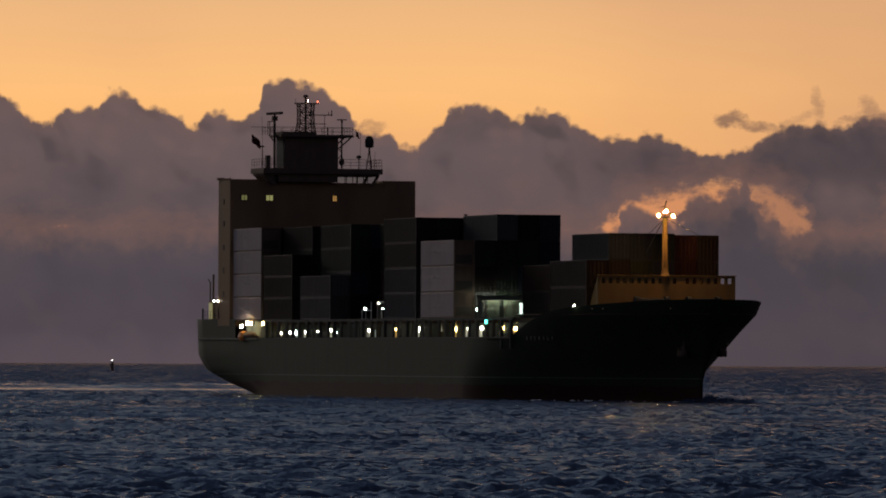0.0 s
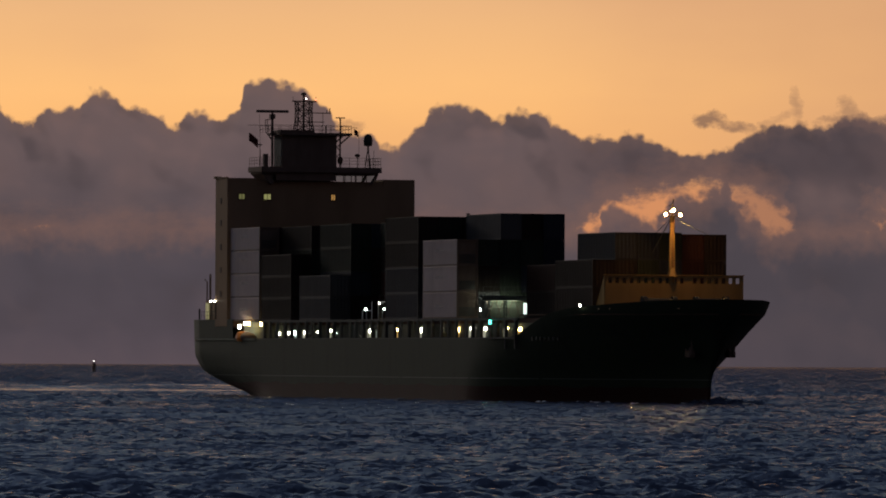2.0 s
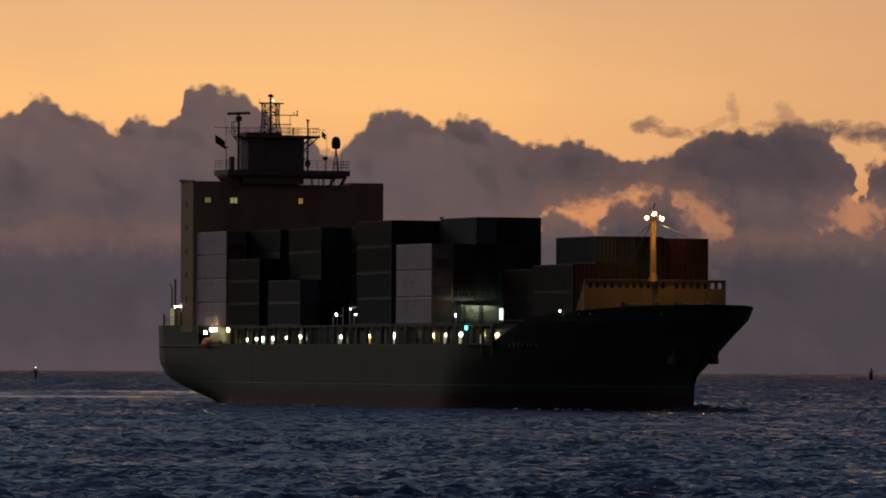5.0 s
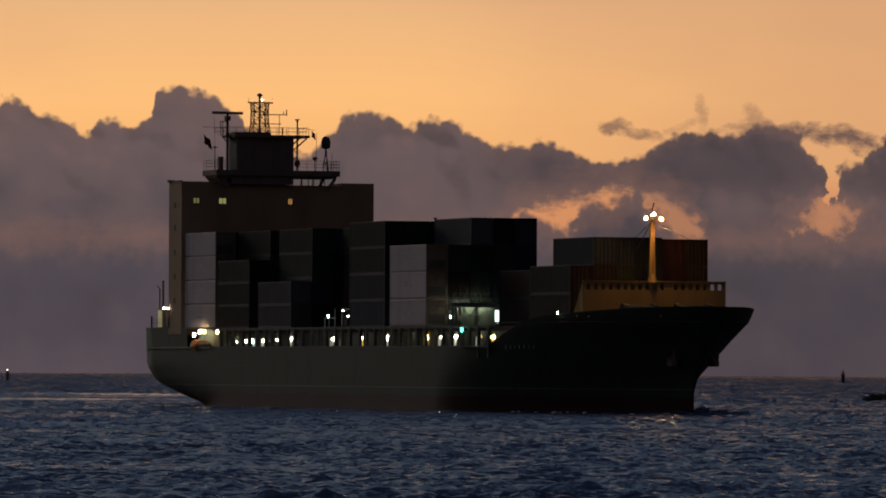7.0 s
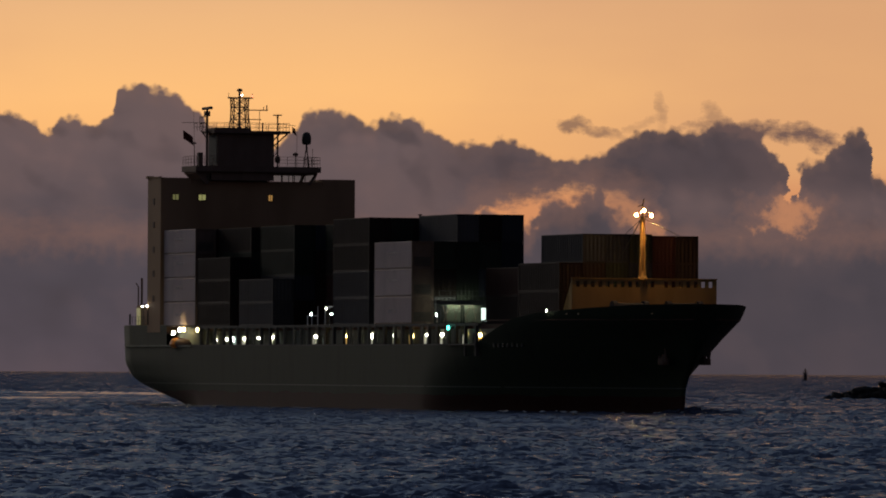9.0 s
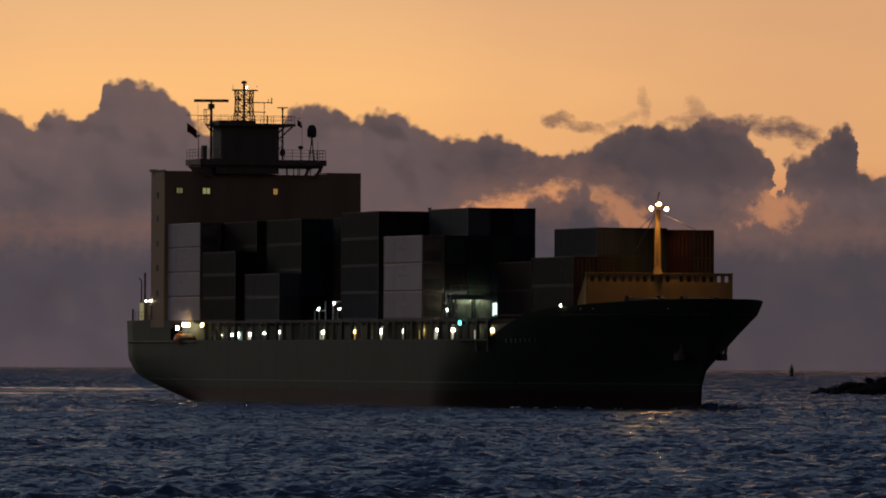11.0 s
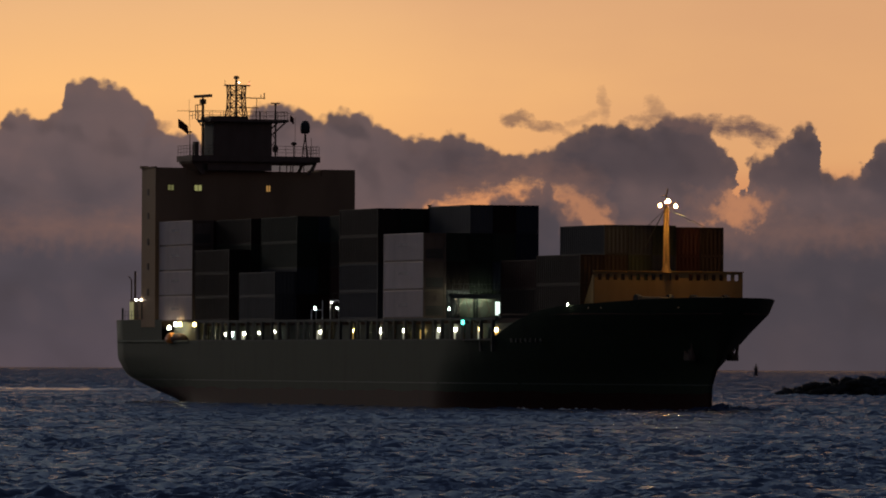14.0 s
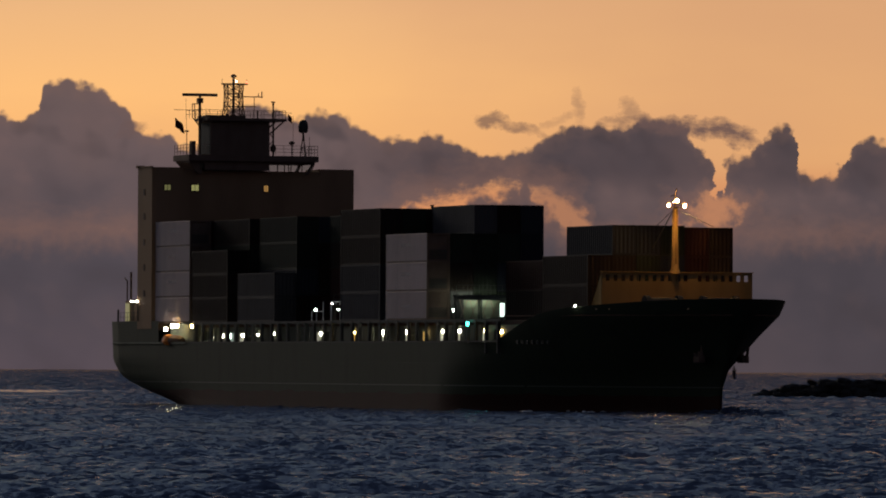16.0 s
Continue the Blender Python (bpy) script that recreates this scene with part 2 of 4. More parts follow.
def rods_part(name, rows, mat, parent, label="", n=6):
    bm = bmesh.new()
    for a, b, r in rows:
        rod(bm, a, b, r, n)
    return part(name, bm, mat, parent, label)


# ---- the sea: one sheet to the horizon, finer before the camera ----
def swell(x, y):
    """Height of a short wind sea: many plane waves of different length and heading."""
    rng = np.random.RandomState(7)
    h = np.zeros_like(x)
    for i in range(96):
        length = 0.8 * (5.5 / 0.8) ** (rng.rand() ** 1.3)
        turn = math.radians(-112) + rng.randn() * 0.8
        k = 2 * math.pi / length
        height = 0.0105 * length ** 0.66
        h += height * np.sin(k * (x * math.cos(turn) + y * math.sin(turn)) + rng.rand() * 6.283)
    patch = 0.75 + 0.35 * np.sin(x / 41 + 1.3 * np.sin(y / 67)) * np.sin(y / 53 + 0.7)
    calm = np.clip(1.4 - np.abs(y - 1140) / 190, 0, 1) * np.clip(-0.07 * x, 0, 1)
    return h * patch * (1 - 0.5 * calm)


def make_sea():
    fine = np.radians(np.arange(-5.2, 10.4, 0.036))
    coarse = np.radians(np.arange(12.0, 354.0, 4.0))
    angle = np.concatenate([fine, coarse])
    radii, r = [0.0, 40.0, 90.0, 140.0, 170.0], 190.0
    while r < SEA_END:
        radii.append(r)
        r += 0.42 * (r / 230) ** 1.35
    radii.append(SEA_END)
    radii = np.array(radii)
    rr, aa = np.meshgrid(radii, angle, indexing="ij")
    x, y = rr * np.sin(aa), rr * np.cos(aa)
    inside = (rr > 180) & (aa < math.radians(11))
    fade = np.clip((SEA_END - rr) / 600, 0.5, 1)
    z = np.where(inside, swell(x, y) * fade, 0.0)
    n, m = rr.shape
    co = np.stack([x, y, z], -1).reshape(-1, 3).astype(np.float32)
    i, j = np.meshgrid(np.arange(n - 1), np.arange(m), indexing="ij")
    k = (j + 1) % m
    quads = np.stack([i * m + j, (i + 1) * m + j, (i + 1) * m + k, i * m + k], -1).reshape(-1, 4)
    me = bpy.data.meshes.new("sea")
    me.vertices.add(len(co))
    me.vertices.foreach_set("co", co.ravel())
    me.loops.add(quads.size)
    me.loops.foreach_set("vertex_index", quads.ravel().astype(np.int32))
    me.polygons.add(len(quads))
    me.polygons.foreach_set("loop_start", np.arange(0, quads.size, 4, dtype=np.int32))
    me.polygons.foreach_set("loop_total", np.full(len(quads), 4, dtype=np.int32))
    me.polygons.foreach_set("use_smooth", np.ones(len(quads), dtype=bool))
    me.update(calc_edges=True)
    me.validate()
    me.materials.append(WATER)
    return tagged(new("water", me), "dark blue choppy sea under a dusk sky", "sea", kind="structure")


sea = make_sea()


# ---- the far sky: evening glow over a bank of heaped clouds ----
FAR, SPAN = 4850.0, 13190.0


def cloud_material():
    m, nodes, links, bsdf = material("evening sky and clouds")
    nodes.remove(bsdf)

    def op(kind, a, b=None, c=None, clamp=False):
        return math_node(nodes, links, kind, a, b, c, clamp)

    tc, sep = nodes.new("ShaderNodeTexCoord"), nodes.new("ShaderNodeSeparateXYZ")
    links.new(tc.outputs["Object"], sep.inputs["Vector"])
    u = op("MULTIPLY_ADD", op("ARCTAN2", sep.outputs["X"], sep.outputs["Y"]), SPAN, 784.0)
    v = op("MULTIPLY_ADD", sep.outputs["Z"], SPAN / FAR, 11.6)
    place = nodes.new("ShaderNodeCombineXYZ")
    links.new(u, place.inputs["X"])
    links.new(v, place.inputs["Y"])

    def fbm(size, detail, squash=1.0, rough=0.55, shift=0.0):
        mp, n = nodes.new("ShaderNodeMapping"), nodes.new("ShaderNodeTexNoise")
        mp.inputs["Scale"].default_value = (1 / size, squash / size, 1)
        mp.inputs["Location"].default_value = (shift, shift * 0.7, 0)
        links.new(place.outputs["Vector"], mp.inputs["Vector"])
        links.new(mp.outputs["Vector"], n.inputs["Vector"])
        n.noise_dimensions = "2D"
        n.inputs["Scale"].default_value, n.inputs["Detail"].default_value, n.inputs["Roughness"].default_value = 1.0, detail, rough
        return op("SUBTRACT", n.outputs["Fac"], 0.5)

    def lumps(size, shift=0.0):
        mp, n = nodes.new("ShaderNodeMapping"), nodes.new("ShaderNodeTexVoronoi")
        mp.inputs["Scale"].default_value = (1 / size, 1 / size, 1)
        mp.inputs["Location"].default_value = (shift, shift, 0)
        links.new(place.outputs["Vector"], mp.inputs["Vector"])
        links.new(mp.outputs["Vector"], n.inputs["Vector"])
        n.voronoi_dimensions, n.feature = "2D", "SMOOTH_F1"
        n.inputs["Scale"].default_value = 1.0
        n.inputs["Smoothness"].default_value = 0.25
        return op("SUBTRACT", 0.45, n.outputs["Distance"])

    def curve(points, warp=None):
        lo, hi = points[0][0], points[-1][0]
        n = nodes.new("ShaderNodeFloatCurve")
        c = n.mapping.curves[0]
        n.mapping.use_clip = False
        pts = [((a - lo) / (hi - lo), b / 640) for a, b in points]
        while len(c.points) < len(pts):
            c.points.new(0.5, 0.5)
        for p, (a, b) in zip(c.points, pts):
            p.location, p.handle_type = (a, b), "AUTO_CLAMPED"
        n.mapping.update()
        along_u = u if warp is None else op("ADD", u, warp)
        links.new(op("DIVIDE", op("SUBTRACT", along_u, lo), hi - lo, clamp=True), n.inputs["Value"])
        return op("MULTIPLY", n.outputs["Value"], 640.0)

    # cloud tops along the horizon, west to east, in three runs
    west = [(0, 472), (30, 458), (45, 440), (80, 426), (110, 440), (150, 448), (172, 453), (182, 470), (206, 480), (235, 472), (250, 453), (290, 448), (330, 424),
            (345, 421), (362, 439), (378, 444), (400, 437), (445, 440), (458, 456), (466, 490), (484, 500), (505, 504), (530, 495), (574, 483), (596, 466),
            (616, 446), (630, 418), (650, 412), (676, 412), (695, 404), (706, 389), (728, 379)]
    middle = [(728, 379), (740, 388), (765, 409), (783, 429), (795, 449), (833, 461), (868, 454), (890, 442), (920, 430), (935, 444), (965, 445), (1000, 440),
              (1030, 417), (1060, 406), (1090, 399), (1120, 401), (1160, 406), (1190, 396), (1215, 384), (1250, 372), (1290, 373), (1340, 394), (1372, 412), (1405, 426)]
    east = [(1405, 426), (1430, 437), (1463, 432), (1495, 430), (1523, 446), (1555, 443), (1590, 438), (1612, 415), (1630, 392), (1644, 368), (1651, 335), (1658, 312), (1666, 340),
            (1680, 366), (1719, 388), (1740, 413), (1768, 431), (1795, 420), (1800, 380), (1808, 351), (1857, 347), (1877, 358), (1892, 389), (1912, 411), (1955, 407), (2100, 400)]
    puff = op("ADD", op("ADD", op("MULTIPLY", lumps(34, 3.1), 16.0), op("MULTIPLY", lumps(17, 7.7), 11.0)), op("MULTIPLY", fbm(60, 3, 1.0, 0.5), 10.0))

    def switch(at, a, b):
        n = nodes.new("ShaderNodeMix")
        links.new(op("GREATER_THAN", u, at), n.inputs["Factor"])
        links.new(a, n.inputs["A"])
        links.new(b, n.inputs["B"])
        return n.outputs["Result"]

    ragged = op("ADD", op("MULTIPLY", fbm(46, 4, 1.0, 0.6, 13.0), 46.0), op("MULTIPLY", lumps(24, 5.5), 12.0))
    tops = switch(1405.0, switch(728.0, curve(west), curve(middle)), op("SUBTRACT", curve(east, ragged), 7.0))
    depth = op("SUBTRACT", op("ADD", tops, puff), v)

    def soft(value, lo, hi):
        n = nodes.new("ShaderNodeMapRange")
        n.interpolation_type = "SMOOTHSTEP"
        n.inputs["From Min"].default_value, n.inputs["From Max"].default_value = lo, hi
        links.new(value, n.inputs["Value"])
        return n.outputs["Result"]

    bank = soft(op("ADD", depth, op("MULTIPLY", fbm(15, 4, 1.0, 0.6, 6.0), 12.0)), -6.0, 9.0)

    # a long break in the bank where the glow shows, between an upper deck and the heaps below it
    deck_foot = curve([(1045, 225), (1075, 258), (1100, 286), (1140, 297), (1180, 306), (1240, 318), (1300, 326), (1320, 322), (1345, 314), (1390, 300), (1412, 285), (1432, 258), (1445, 220)], ragged)
    heap_top = curve([(1045, 250), (1062, 240), (1085, 236), (1092, 262), (1110, 275), (1130, 280), (1145, 270), (1160, 256), (1192, 250), (1205, 278), (1220, 292), (1240, 300), (1262, 293),
                      (1285, 301), (1302, 316), (1318, 328), (1330, 310), (1340, 286), (1352, 266), (1366, 262), (1384, 238), (1405, 232), (1422, 234), (1445, 250)], ragged)
    torn = op("ADD", op("MULTIPLY", fbm(30, 5, 1.0, 0.6, 5.0), 46.0), op("MULTIPLY", lumps(19, 2.3), 16.0))
    above = op("SUBTRACT", op("SUBTRACT", v, heap_top), torn)
    below = op("SUBTRACT", deck_foot, op("MULTIPLY_ADD", fbm(48, 6, 1.8, 0.65, 11.0), 60.0, v))
    holes_raw = op("MINIMUM", above, below)
    # the foot of the eastern break trails off in a hazy tail
    du, dv = op("DIVIDE", op("MULTIPLY_ADD", fbm(44, 5, 1.0, 0.62, 8.0), 110.0, op("SUBTRACT", u, 1650.0)), 44.0), op("DIVIDE", op("MULTIPLY_ADD", fbm(44, 5, 1.0, 0.62, 3.0), 90.0, op("SUBTRACT", v, 276.0)), 26.0)
    tail = op("MULTIPLY", op("SUBTRACT", 1.0, op("ADD", op("MULTIPLY", du, du), op("MULTIPLY", dv, dv))), 14.0)
    thin = op("MULTIPLY_ADD", soft(u, 1305.0, 1340.0), -0.45, 0.94)
    holes = op("MAXIMUM", op("MULTIPLY", soft(holes_raw, -9.0, 20.0), thin), op("MULTIPLY", soft(tail, -14.0, 16.0), 0.6))
    holes_raw = op("MAXIMUM", holes_raw, tail)
    cover = op("MULTIPLY", bank, op("SUBTRACT", 1.0, holes), clamp=True)

    def ramp(value, stops):
        n = nodes.new("ShaderNodeValToRGB")
        while len(n.color_ramp.elements) < len(stops):
            n.color_ramp.elements.new(0.5)
        for e, (at, colour) in zip(n.color_ramp.elements, stops):
            e.position, e.color = at, (*colour, 1)
        links.new(value, n.inputs["Fac"])
        return n.outputs["Color"]

    def blend(fac, a, b, kind="MIX"):
        n = nodes.new("ShaderNodeMix")
        n.data_type, n.blend_type = "RGBA", kind
        for key, value in (("Factor", fac), ("A", a), ("B", b)):
            if isinstance(value, (int, float)):
                n.inputs[key].default_value = value
            elif isinstance(value, tuple):
                n.inputs[key].default_value = (*value, 1)
            else:
                links.new(value, n.inputs[key])
        return n.outputs["Result"]

    glow = ramp(op("DIVIDE", v, 2400.0, clamp=True),
                [(0.0, (0.62, 0.26, 0.12)), (0.125, (0.80, 0.36, 0.13)), (0.16, (1.0, 0.50, 0.17)), (0.20, (1.0, 0.53, 0.20)),
                 (0.27, (0.84, 0.47, 0.22)), (0.31, (0.52, 0.36, 0.26)), (0.37, (0.15, 0.16, 0.22)), (0.46, (0.06, 0.08, 0.14))])
    haze = soft(op("ADD", fbm(700, 4, 2.6, 0.5, 9.0), op("DIVIDE", op("SUBTRACT", u, 1000.0), 4200.0)), -0.25, 0.45)
    glow = blend(op("MULTIPLY", haze, 0.55), glow, (0.70, 0.36, 0.19))
    glow = blend(op("MULTIPLY", soft(u, 800.0, 1750.0), 0.5), glow, (0.64, 0.33, 0.165))
    glow = blend(op("MULTIPLY", soft(v, 370.0, 290.0), 0.75), glow, (0.68, 0.265, 0.115))
    body = ramp(op("DIVIDE", v, 520.0, clamp=True),
                [(0.0, (0.092, 0.071, 0.086)), (0.12, (0.084, 0.067, 0.081)), (0.4, (0.076, 0.064, 0.077)), (0.75, (0.140, 0.098, 0.100)), (1.0, (0.145, 0.098, 0.094))])
    billow = op("ADD", op("MULTIPLY", fbm(300, 4, 1.8, 0.42, 4.0), 1.1), op("MULTIPLY", lumps(95, 1.2), 0.3))
    body = blend(op("MULTIPLY", soft(u, 900.0, 1600.0), 0.68), body, (0.064, 0.054, 0.064))
    body = blend(op("MULTIPLY", soft(billow, -0.25, 0.5), op("MULTIPLY_ADD", soft(v, 120.0, 330.0), 0.8, 0.2)), body, (0.150, 0.099, 0.096))
    body = blend(op("MULTIPLY", soft(op("MULTIPLY", billow, -1.0), 0.0, 0.5), 0.55), body, (0.060, 0.046, 0.050))
    # side light on the heaps: the slope of their swelling, strongest near the tops
    swell_a, swell_b = fbm(150, 2.5, 1.2, 0.45, 3.0), fbm(150, 2.5, 1.2, 0.45, 3.12)
    slope = op("ADD", op("MULTIPLY", op("SUBTRACT", swell_b, swell_a), 4.0), op("MULTIPLY", op("SUBTRACT", lumps(85, 3.1), lumps(85, 3.24)), 1.3))
    near_top = op("MULTIPLY_ADD", soft(depth, 200.0, 20.0), 0.88, 0.12)
    body = blend(op("MULTIPLY", soft(slope, 0.05, 0.75), op("MULTIPLY", near_top, 0.6)), body, (0.175, 0.112, 0.108))
    body = blend(op("MULTIPLY", soft(slope, -0.05, -0.75), op("MULTIPLY", near_top, 0.5)), body, (0.052, 0.042, 0.047))
    body = blend(op("MULTIPLY", op("MULTIPLY", soft(u, 950.0, 1150.0), soft(v, 290.0, 350.0)), 0.5), body, (0.070, 0.051, 0.056))
    rim = op("SUBTRACT", soft(depth, -4.0, 6.0), soft(depth, 8.0, 34.0))
    body = blend(op("MULTIPLY", rim, 0.25), body, (0.19, 0.112, 0.092))
    body = blend(op("MULTIPLY", soft(holes_raw, -70.0, 4.0), 0.45), body, (0.24, 0.125, 0.095))
    colour = blend(cover, glow, body)
    emit = nodes.new("ShaderNodeEmission")
    links.new(colour, emit.inputs["Color"])
    clear, mix = nodes.new("ShaderNodeBsdfTransparent"), nodes.new("ShaderNodeMixShader")
    links.new(soft(v, 900.0, 1500.0), mix.inputs["Fac"])
    links.new(emit.outputs["Emission"], mix.inputs[1])
    links.new(clear.outputs["BSDF"], mix.inputs[2])
    links.new(mix.outputs["Shader"], nodes["Material Output"].inputs["Surface"])
    return m


def scrap_material():
    """Thin torn scraps of cloud, clear between them."""
    m, nodes, links, bsdf = material("torn cloud scraps")
    nodes.remove(bsdf)

    def op(kind, a, b=None, c=None, clamp=False):
        return math_node(nodes, links, kind, a, b, c, clamp)

    tc, sep, place = nodes.new("ShaderNodeTexCoord"), nodes.new("ShaderNodeSeparateXYZ"), nodes.new("ShaderNodeCombineXYZ")
    links.new(tc.outputs["Object"], sep.inputs["Vector"])
    u = op("MULTIPLY_ADD", op("ARCTAN2", sep.outputs["X"], sep.outputs["Y"]), SPAN, 784.0)
    v = op("MULTIPLY_ADD", sep.outputs["Z"], SPAN / FAR, 11.6)
    links.new(u, place.inputs["X"])
    links.new(v, place.inputs["Y"])

    def fbm(wide, high, detail, shift):
        mp, n = nodes.new("ShaderNodeMapping"), nodes.new("ShaderNodeTexNoise")
        mp.inputs["Scale"].default_value, mp.inputs["Location"].default_value = (1 / wide, 1 / high, 1), (shift, shift * 0.7, 0)
        links.new(place.outputs["Vector"], mp.inputs["Vector"])
        links.new(mp.outputs["Vector"], n.inputs["Vector"])
        n.noise_dimensions = "2D"
        n.inputs["Scale"].default_value, n.inputs["Detail"].default_value, n.inputs["Roughness"].default_value = 1.0, detail, 0.6
        return op("SUBTRACT", n.outputs["Fac"], 0.5)

    uw, vw = op("MULTIPLY_ADD", fbm(60, 60, 4, 5.0), 50.0, u), op("MULTIPLY_ADD", fbm(60, 60, 4, 11.0), 40.0, op("ADD", v, 7.0))
    out = None
    # centre, half breadth, half height, lean, thickness
    for cu, cv, ru, rv, tilt, thick in ((1300, 440, 40, 11, -0.15, 0.85), (1338, 428, 42, 12, -0.3, 0.75), (1448, 468, 14, 26, -0.5, 0.45), (1408, 440, 30, 9, 0.5, 0.35),
                                        (1536, 458, 22, 22, -0.6, 0.5), (1560, 440, 60, 14, 0.0, 0.8), (1655, 428, 85, 17, -0.08, 1.1), (1718, 413, 42, 15, -0.3, 1.1), (654, 420, 26, 12, 0.4, 0.5)):
        du = op("SUBTRACT", uw, cu)
        dv = op("SUBTRACT", op("MULTIPLY_ADD", du, -tilt, vw), cv)
        e = op("ADD", op("POWER", op("ABSOLUTE", op("DIVIDE", du, ru)), 2.0), op("POWER", op("ABSOLUTE", op("DIVIDE", dv, rv)), 2.0))
        e = op("MULTIPLY", op("MULTIPLY", op("SUBTRACT", 1.6, op("MULTIPLY_ADD", fbm(42, 20, 6, 2.0), 3.2, e)), 0.62, clamp=True), thick)
        out = e if out is None else op("MAXIMUM", out, e)
    emit, clear, mix = nodes.new("ShaderNodeEmission"), nodes.new("ShaderNodeBsdfTransparent"), nodes.new("ShaderNodeMixShader")
    emit.inputs["Color"].default_value = (0.145, 0.088, 0.080, 1)
    links.new(op("MULTIPLY", out, 0.85, clamp=True), mix.inputs["Fac"])
    links.new(clear.outputs["BSDF"], mix.inputs[1])
    links.new(emit.outputs["Emission"], mix.inputs[2])
    links.new(mix.outputs["Shader"], nodes["Material Output"].inputs["Surface"])
    return m


def sky_sheet(name, radius, levels, spread, mat, label):
    bm = bmesh.new()
    rows = []
    for z in levels:
        rows.append([bm.verts.new((radius * math.sin(a), radius * math.cos(a), z)) for a in np.radians(np.arange(-spread, spread + 0.1, 1.0))])
    for lo, hi in zip(rows, rows[1:]):
        for i in range(len(lo) - 1):
            bm.faces.new((lo[i], lo[i + 1], hi[i + 1], hi[i]))
    ob = new(name, mesh_of(name, bm, mat, True))
    ob.location = EYE
    return tagged(ob, label, "sky", kind="structure")


backdrop = sky_sheet("backdrop", FAR, (-60.0, 0.0, 100.0, 250.0, 500.0, 900.0), 50, cloud_material(), "orange evening sky above mauve heaped clouds")
scraps = sky_sheet("cloud_scraps", FAR - 14.0, (120.0, 150.0, 190.0), 8, scrap_material(), "thin torn scraps of cloud adrift above the bank")


# ---- the ship ----
def clamp01(t):
    return max(0.0, min(1.0, t))


def along(rows, t):
    """Straight-line reading of a short table."""
    return float(np.interp(t, [r[0] for r in rows], [r[1] for r in rows]))


HALF, MAIN, FORE = 12.0, 6.4, 10.3
STEM = ((-2, 144.5), (0, 145.7), (2, 145.8), (3.5, 147.0), (5, 148.5), (7, 150.1), (9, 151.6), (10.6, 152.6))
COUNTER = ((-2, 8.0), (0, 3.0), (1, 0.0), (2, -4.0), (3, -6.3), (4.5, -7.4), (11, -7.6))


def rail_height(x):
    if x < 10.0:
        return 8.85
    return along(((10.0, MAIN), (114.0, MAIN), (118.0, 6.9), (122.0, 8.0), (127.0, 9.1), (132.0, 9.65), (138.0, 9.92), (142.0, 10.1), (147.0, 10.3), (150.5, 10.42), (154.0, 10.45)), x)


def half_breadth(x, z):
    zz = max(0.0, z)
    b = HALF
    if x > 100.0:
        f = along(((0, 0.0), (3, 0.20), (5, 0.43), (7, 0.67), (9, 0.95), (10.3, 1.0)), zz)
        a, e = 1.38 + 1.62 * f, 1.22 - 0.643 * f
        t = clamp01((x - 100.0) / (along(STEM, z) - 100.0))
        b = HALF * max(0.0, 1 - t ** a) ** e
    if x < 30.0:
        start = along(((-2, 6.0), (0, 8.0), (1, 9.6), (2.6, 11.0), (4.5, 11.6), (11, 11.8)), z)
        t = clamp01((x - along(COUNTER, z)) / (30.0 - along(COUNTER, z)))
        b = start + (HALF - start) * math.sin(t * math.pi / 2)
    return b


def hull_mesh():
    bm = bmesh.new()
    marks = list(np.linspace(0, 9.99, 8)) + [10.01] + list(np.linspace(12, 30, 7)) + list(np.linspace(36, 96, 11)) + list(np.linspace(100, 154, 56))
    levels = 22
    grid = {}
    for side in (-1, 1):
        for i, mark in enumerate(marks):
            top = rail_height(mark)
            for j in range(levels + 1):
                z = -2.0 + (MAIN + 2.0) * j / 16 if j <= 16 else MAIN + (top - MAIN) * (j - 16) / (levels - 16)
                x = mark
                if mark < 9.995:
                    x = along(COUNTER, z) + (9.99 - along(COUNTER, z)) * mark / 9.99
                if mark > 100:
                    x = 100 + (along(STEM, z) - 100) * (mark - 100) / 54.0
                grid[side, i, j] = bm.verts.new((x, side * half_breadth(x, z), z))
        for i in range(len(marks) - 1):
            for j in range(levels):
                if j >= 16 and 10.0 < marks[i] and marks[i + 1] <= 114.0:
                    continue
                if j >= 16 and marks[i] < 10.0 < marks[i + 1]:
                    continue
                q = [grid[side, i, j], grid[side, i + 1, j], grid[side, i + 1, j + 1], grid[side, i, j + 1]]
                bm.faces.new(q)
    for j in range(levels):
        bm.faces.new((grid[-1, 0, j], grid[-1, 0, j + 1], grid[1, 0, j + 1], grid[1, 0, j]))
    bmesh.ops.remove_doubles(bm, verts=bm.verts, dist=0.002)
    return bm


def deck_plate(x0, x1, z, step, inset=0.06):
    bm = bmesh.new()
    xs = list(np.arange(x0, x1, step)) + [x1]
    rows = []
    for x in xs:
        b = max(0.02, half_breadth(min(x, along(STEM, z) - 0.05), z) - inset)
        rows.append([bm.verts.new((x, y, zz)) for y, zz in ((-b, z), (b, z), (b, z - 0.12), (-b, z - 0.12))])
    for a, b in zip(rows, rows[1:]):
        for k in range(4):
            bm.faces.new((a[k], a[(k + 1) % 4], b[(k + 1) % 4], b[k]))
    bm.faces.new(rows[0])
    bm.faces.new(rows[-1][::-1])
    return bm


